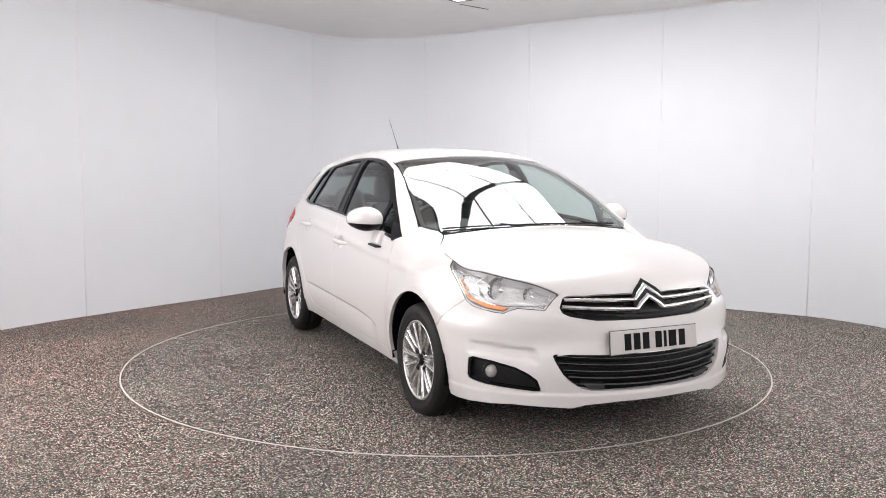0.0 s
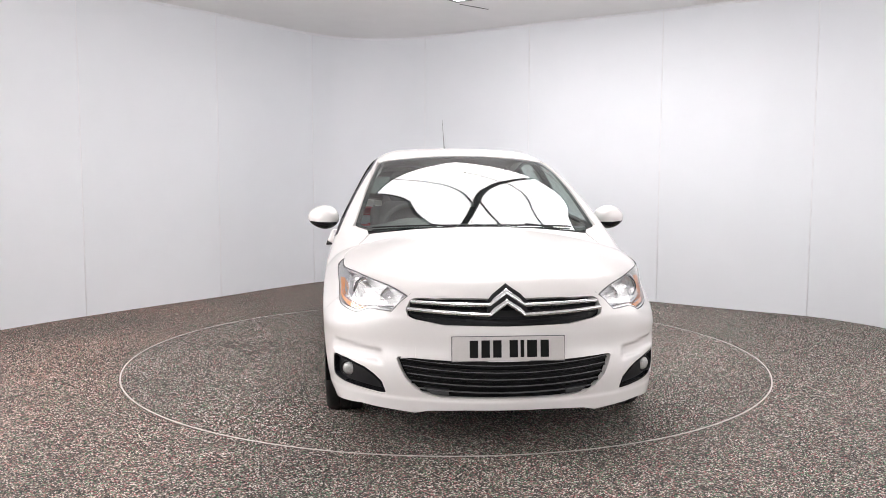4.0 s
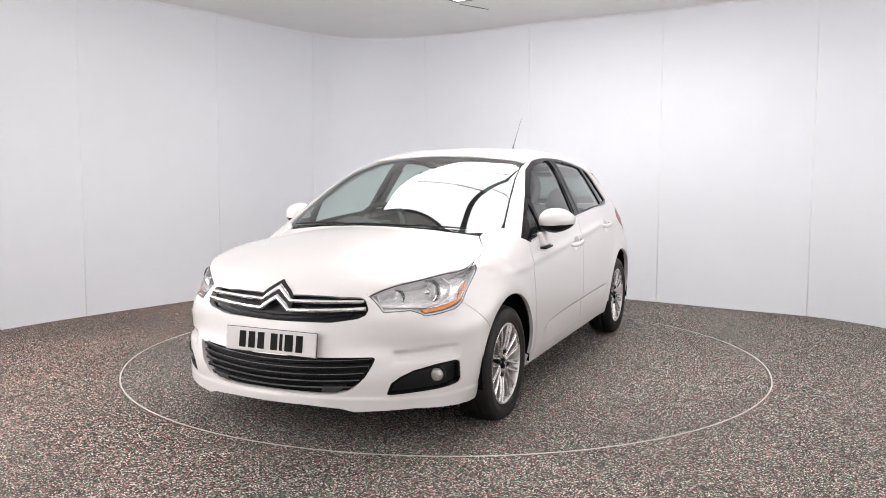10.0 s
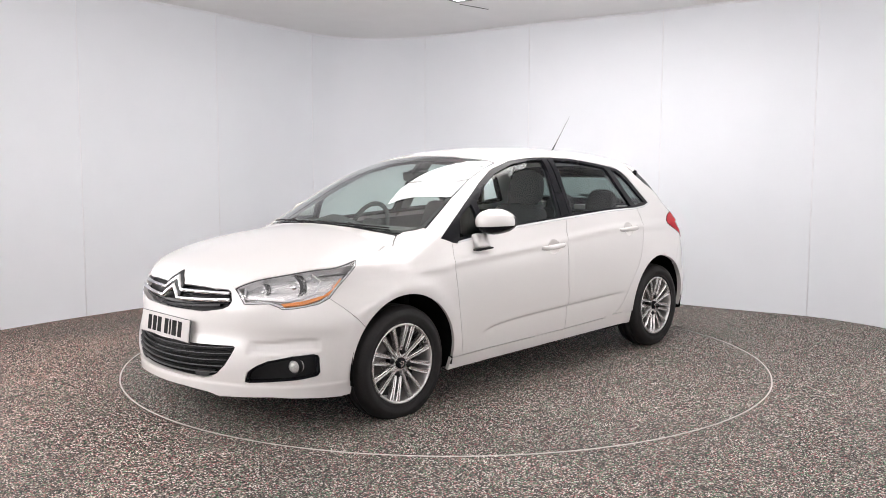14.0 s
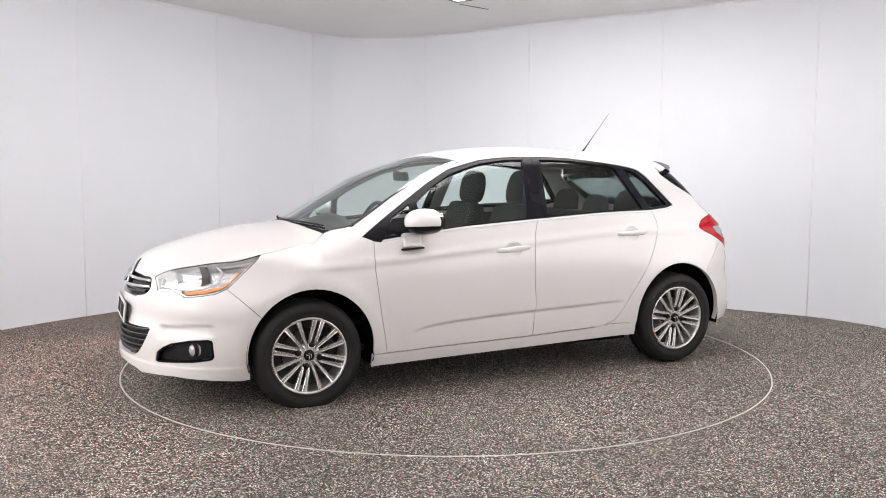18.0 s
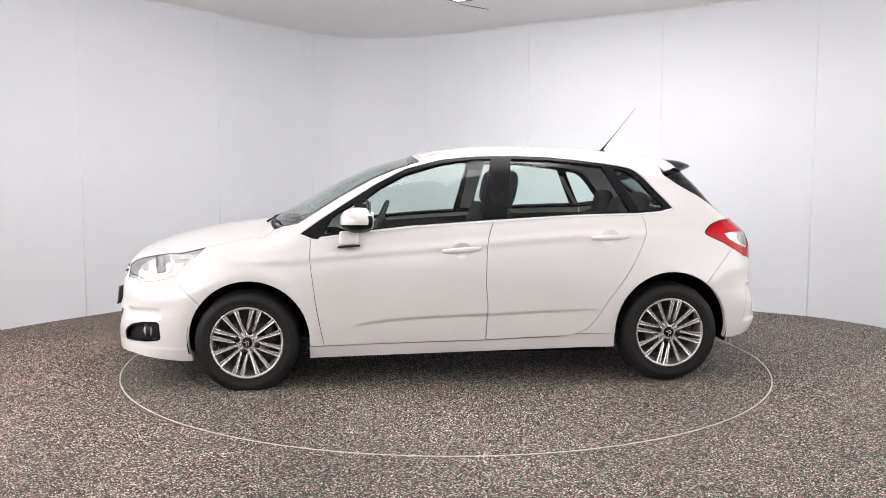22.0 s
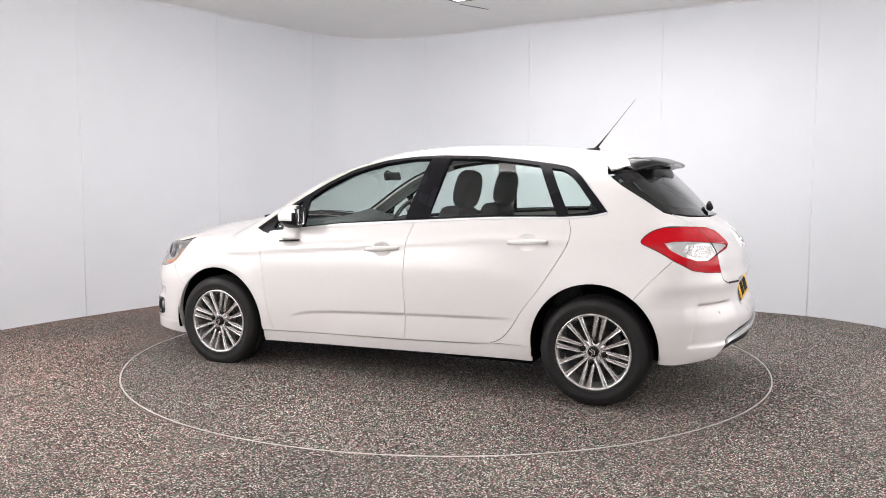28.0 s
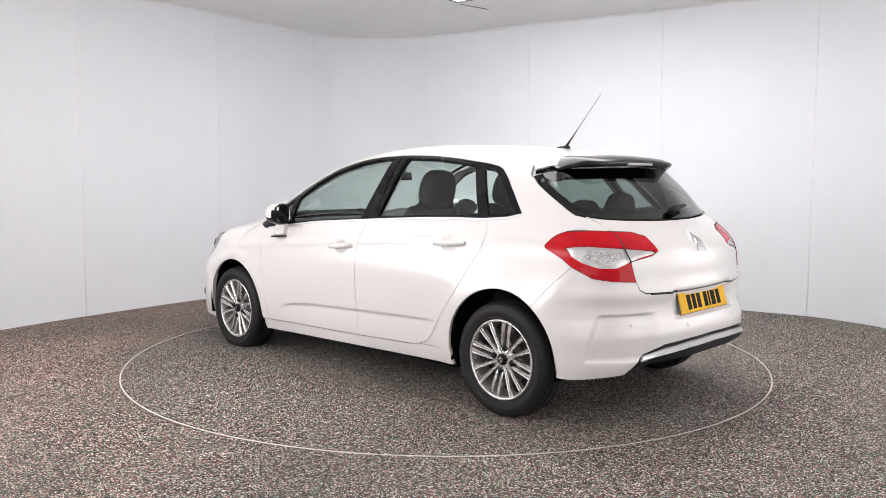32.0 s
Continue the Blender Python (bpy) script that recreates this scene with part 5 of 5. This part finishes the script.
    # wipers at the foot of the screen
    for y0, y1 in [(-0.62, 0.03), (-0.02, 0.55)]:
        n = 12
        pts = []
        for i in range(n + 1):
            y = y0 + (y1 - y0) * i / n
            xx = 1.212 - 0.30 * y * y
            z = float(TOP_LINE(xx) - CROWN(xx) * y * y) + 0.004
            pts.append((xx, y, z))
        w = tube(pts, 0.0045, BLACK, car, "wiper", "black wiper blade at the foot of the windscreen")
        y = (y0 + y1) / 2
        tube([(1.215, y + 0.16, 0.992), (1.20, y + 0.06, 1.004), (1.185, y, 1.012)], [0.007, 0.005, 0.004], BLACK, w, "wiper_arm")


def seat(car, x, y, w, label, back_h=0.62):
    s = part("seat", boxed(Matrix.Translation((x, y, 0.42)) @ pose(0, 0, 0, 0, -6, 0), 0.52, w, 0.18, 0.06, 4), CLOTH, car, label)
    bm = boxed(Matrix(), 0.14, w, back_h, 0.06, 4)
    for q in bm.verts:
        if q.co.z > 0 and w < 1:
            q.co.y *= 1 - 0.30 * (q.co.z / back_h * 2) ** 2
    part("backrest", bm, CLOTH, s, "", True, Matrix.Translation((x - 0.31, y, 0.42 + back_h / 2 + 0.05)) @ pose(0, 0, 0, 0, -17, 0))
    return s


def headrest(s, x, y, z, w=0.25):
    bm = bmesh.new()
    bmesh.ops.create_uvsphere(bm, u_segments=24, v_segments=16, radius=1)
    for q in bm.verts:
        a, b, c = [math.copysign(abs(k) ** 0.62, k) for k in q.co]
        q.co = Vector((a * 0.062, b * w * 0.5 * (1 - 0.16 * max(0, c)), c * 0.125))
    part("headrest", bm, CLOTH, s, "", True, Matrix.Translation((x, y, z)) @ pose(0, 0, 0, 0, -12, 0))
    for d in (-0.06, 0.06):
        tube([(x, y + d, z - 0.07), (x + 0.02, y + d, z - 0.16)], 0.006, SATIN, s, "headrest_post")


def build_cabin(car):
    U = unroll
    # dashboard
    ys = np.linspace(-0.70, 0.70, 29)
    v, f = [], []
    sec = [(1.12, 0.90), (1.0, 0.965), (0.80, 0.972), (0.70, 0.94), (0.68, 0.86), (0.74, 0.72), (0.78, 0.45), (1.1, 0.4)]
    for y in ys:
        hood = 0.055 * math.exp(-((y + 0.37) / 0.17) ** 2)
        for i, (x, z) in enumerate(sec):
            v.append((x - 0.06 * y * y, y, z + (hood if i in (2, 3) else 0)))
    k = len(sec)
    for i in range(len(ys) - 1):
        for j in range(k - 1):
            f.append((i * k + j, i * k + j + 1, (i + 1) * k + j + 1, (i + 1) * k + j))
    dash = put("dashboard", mesh_of("dashboard", v, f, DASH), car, "dark dashboard with cowled dials")
    for y in (0.60, 0.08, -0.10, -0.62):
        part("air_vent", boxed(Matrix.Translation((0.672, y, 0.90)) @ pose(0, 0, 0, 0, 12, 0), 0.02, 0.13, 0.055, 0.008), SATIN, dash, "bright-rimmed air vent", False)
        part("vent_core", boxed(Matrix.Translation((0.664, y, 0.90)) @ pose(0, 0, 0, 0, 12, 0), 0.02, 0.112, 0.040, 0.004), BLACK, dash, "", False)
    part("console", boxed(Matrix.Translation((0.40, 0, 0.48)), 0.9, 0.24, 0.30, 0.03), DASH, dash)
    # steering wheel, on the right
    c = Matrix.Translation((0.50, -0.37, 0.92)) @ pose(0, 0, 0, 0, 66, 0)
    bm = bmesh.new()
    v, f = lathe([(0.185 + 0.016 * math.cos(a), 0.016 * math.sin(a)) for a in np.linspace(0, 2 * math.pi, 13)[:-1]], 40, "z", True)
    sw = put("steering_wheel", mesh_of("steering_wheel", v, f, DASH), car, "black leather steering wheel", c)
    part("hub", boxed(Matrix.Translation((0, 0, -0.02)), 0.15, 0.17, 0.05, 0.02, 3), DASH, sw)
    for a in (0, 180, 270):
        part("spoke", boxed(pose(0, 0, -0.015, 0, 0, a + 90) @ Matrix.Translation((0.12, 0, 0)), 0.14, 0.045, 0.018, 0.006), SATIN if a == 270 else DASH, sw)
    # seats
    for y in (0.36, -0.36):
        s = seat(car, 0.10, y, 0.50, "dark cloth front seat", 0.63)
        headrest(s, -0.345, y, 1.200, 0.28)
    s = seat(car, -0.82, 0, 1.26, "dark cloth rear bench seat", 0.56)
    for y in (0.40, -0.40, 0.0):
        headrest(s, -1.225, y, 1.06 if y else 1.02, 0.26)
    # mirror on the windscreen
    m = part("rear_view_mirror", boxed(Matrix.Translation((0.40, 0.0, 1.28)) @ pose(0, 0, 0, 0, 10, 0), 0.03, 0.22, 0.06, 0.014, 3), BLACK, car, "black interior mirror on the windscreen")
    tube([(0.41, 0, 1.30), (0.45, 0, 1.315)], 0.012, BLACK, m, "stalk")
    # linings
    roof = [(0.22, 0.0), (0.2, 0.53), (-0.1, 0.53), (-0.9, 0.53), (-1.40, 0.53), (-1.42, 0)]
    roof = roof + [(x, -y) for x, y in roof[::-1] if y > 0]
    panel("headlining", "top", np.array(roof), LINING, car, step=0.08, level=-0.035, gap=0, depth=0.0, label="light grey roof lining")
    # light pillar trims
    for pts in ([(-0.215, 1.36), (-0.165, 1.05), (-0.26, 1.05), (-0.32, 1.36)], [(0.90, 0.985), (0.30, 1.335), (0.16, 1.365), (0.16, 1.395), (0.36, 1.34), (0.72, 1.14), (0.93, 1.0)], [(-0.93, 1.325), (-1.09, 1.08), (-1.12, 1.08), (-0.975, 1.31)]):
        panel("pillar_trim", "side", U("side", on_side(pts)), LINING, car, step=0.06, level=-0.045, gap=0, depth=0.0, mirror=True)
    dl = [(0.90, 0.90), (0.54, 0.945), (0.33, 0.968), (-0.19, 1.00), (-0.70, 1.022), (-1.10, 1.03), (-1.40, 1.05), (-1.5, 0.95), (-1.5, 0.76), (-0.98, 0.70), (-0.86, 0.36), (-0.80, 0.30), (0.84, 0.26)]
    panel("door_trim", "side", U("side", on_side(dl)), DASH, car, step=0.06, level=-0.075, gap=0, depth=0.0, mirror=True, label="dark inner door trim")
    part("load_floor", boxed(Matrix.Translation((-1.50, 0, 0.92)), 0.50, 1.2, 0.02, 0.004), CLOTH, car, "dark parcel shelf")
    part("cabin_floor", boxed(Matrix.Translation((-0.2, 0, 0.27)), 2.4, 1.4, 0.03, 0.004), CLOTH, car, "dark cabin carpet")
    part("bulkhead", boxed(Matrix.Translation((1.10, 0, 0.60)), 0.03, 1.36, 0.60, 0.004), UNDER, car)
    part("tailgate_trim", boxed(Matrix.Translation((-1.80, 0, 0.72)), 0.04, 1.2, 0.5, 0.01), DASH, car)
    # radiator pack behind the grilles keeps the bay dark
    part("radiator", boxed(Matrix.Translation((1.90, 0, 0.48)), 0.05, 1.1, 0.50, 0.01), UNDER, car)


# ---- turntable and ceiling light ----
def build_turntable():
    v, f = lathe([(0.0, 0.0), (TABLE_R - 0.009, 0.0), (TABLE_R - 0.009, -0.06)], 180, "z")
    v = [(x, y, z) for x, y, z in v]
    t = put("turntable", mesh_of("turntable", v, f, TABLE, False))
    tagged(t, "round turntable covered in dark speckled rubber crumb", "turntable")
    v, f = lathe([(TABLE_R - 0.0065, -0.02), (TABLE_R - 0.0065, 0.002), (TABLE_R - 0.003, 0.003), (TABLE_R + 0.001, 0.002), (TABLE_R + 0.001, -0.02)], 180, "z")
    put("edge_ring", mesh_of("edge_ring", v, f, RING, False), t, "thin worn metal edge ring")
    return t


def build_lights():
    """Two runs of lit panels set square to the booth's far walls, and added fill panels."""
    top = tagged(new("ceiling_light"), "two long runs of lit white ceiling panels in thin frames", "ceiling light")
    at = Matrix.Translation((0.08, 2.03, ROOM_H)) @ pose(0, 0, 0, 0, 0, -35.8)
    for x0, x1, cuts in [(0.02, 1.355, (0.0, -0.79, -1.49, -1.97)), (1.405, 2.55, (0.0, -0.73, -1.39, -2.0, -2.6, -3.1))]:
        for y1, y0 in zip(cuts, cuts[1:]):
            part("diffuser", boxed(at @ Matrix.Translation(((x0 + x1) / 2, (y0 + y1) / 2, -0.012)), x1 - x0 - 0.030, y1 - y0 - 0.032, 0.014), GLOW, top, "glowing white diffuser", False)
        for y in cuts:
            part("bar", boxed(at @ Matrix.Translation(((x0 + x1) / 2, y, -0.014)), x1 - x0, 0.016, 0.026, 0.003), FRAME_DARK, top, "", False)
        for x in (x0, x1):
            part("bar", boxed(at @ Matrix.Translation((x, cuts[-1] / 2, -0.0145)), 0.02, -cuts[-1], 0.025, 0.003), FRAME_DARK, top, "", False)
    part("spine", boxed(at @ Matrix.Translation((1.38, -1.55, -0.013)), 0.045, 3.1, 0.022, 0.003), FRAME_DARK, top, "dark spine between the two runs", False)
    # tall unseen fill panels added beside the booth's open end, a row over it
    for sx, word in ((-1, "tall unseen fill light panels added along the booth's side wall"), (1, "tall unseen fill light panels added along the booth's side wall")):
        side = tagged(new("wall_fill_light"), word, "wall light", "side wall lights")
        for j in range(5):
            y = -0.75 - 0.92 * j
            x = 3.98 - 0.03 * j if j < 3 else 3.86 - 0.11 * (j - 3)
            part("diffuser", boxed(Matrix.Translation((x * sx, y, 1.72)), 0.03, 0.88, 1.8, 0.004), FILL_SIDE if sx < 0 else FILL_WEAK, side, "glowing white diffuser", False)
            part("frame", boxed(Matrix.Translation(((x + 0.03) * sx, y, 1.72)), 0.04, 0.91, 1.84, 0.006), JOINT, side, "", False)
    # unseen bank of fill panels added behind the camera
    end = tagged(new("wall_fill_light"), "wide bank of unseen fill light panels added on the booth's end wall", "wall light")
    for j in range(4):
        at2 = Matrix.Translation((-1.5 + 1.0 * j, -6.95, 1.80))
        part("diffuser", boxed(at2, 0.96, 0.03, 1.6, 0.004), FILL_END, end, "glowing white diffuser", False)
        part("frame", boxed(at2 @ Matrix.Translation((0, -0.03, 0)), 0.995, 0.04, 1.64, 0.006), JOINT, end, "", False)
    # unseen overhead row, added as frontal fill
    for i in range(6):
        part("diffuser", boxed(Matrix.Translation((-2.25 + 0.9 * i, -5.0, ROOM_H - 0.012)), 0.86, 0.6, 0.014), FILL_END, top, "glowing white diffuser", False)
    return top


build_room()
build_lights()
TURNTABLE = build_turntable()
CAR = build_car()


def motions():
    """The turntable turns steadily and carries the car round."""
    spin = [(t, -64.81 - 4.977 * t) for t in range(0, 33, 2)]
    walk(TURNTABLE, [(t, pose(0, 0, 0, 0, 0, a)) for t, a in spin])
    walk(CAR, [(t, pose(0, 0, 0, 0, 0, a) @ Matrix.Translation((-0.011, 0.087, 0.0))) for t, a in spin])


motions()
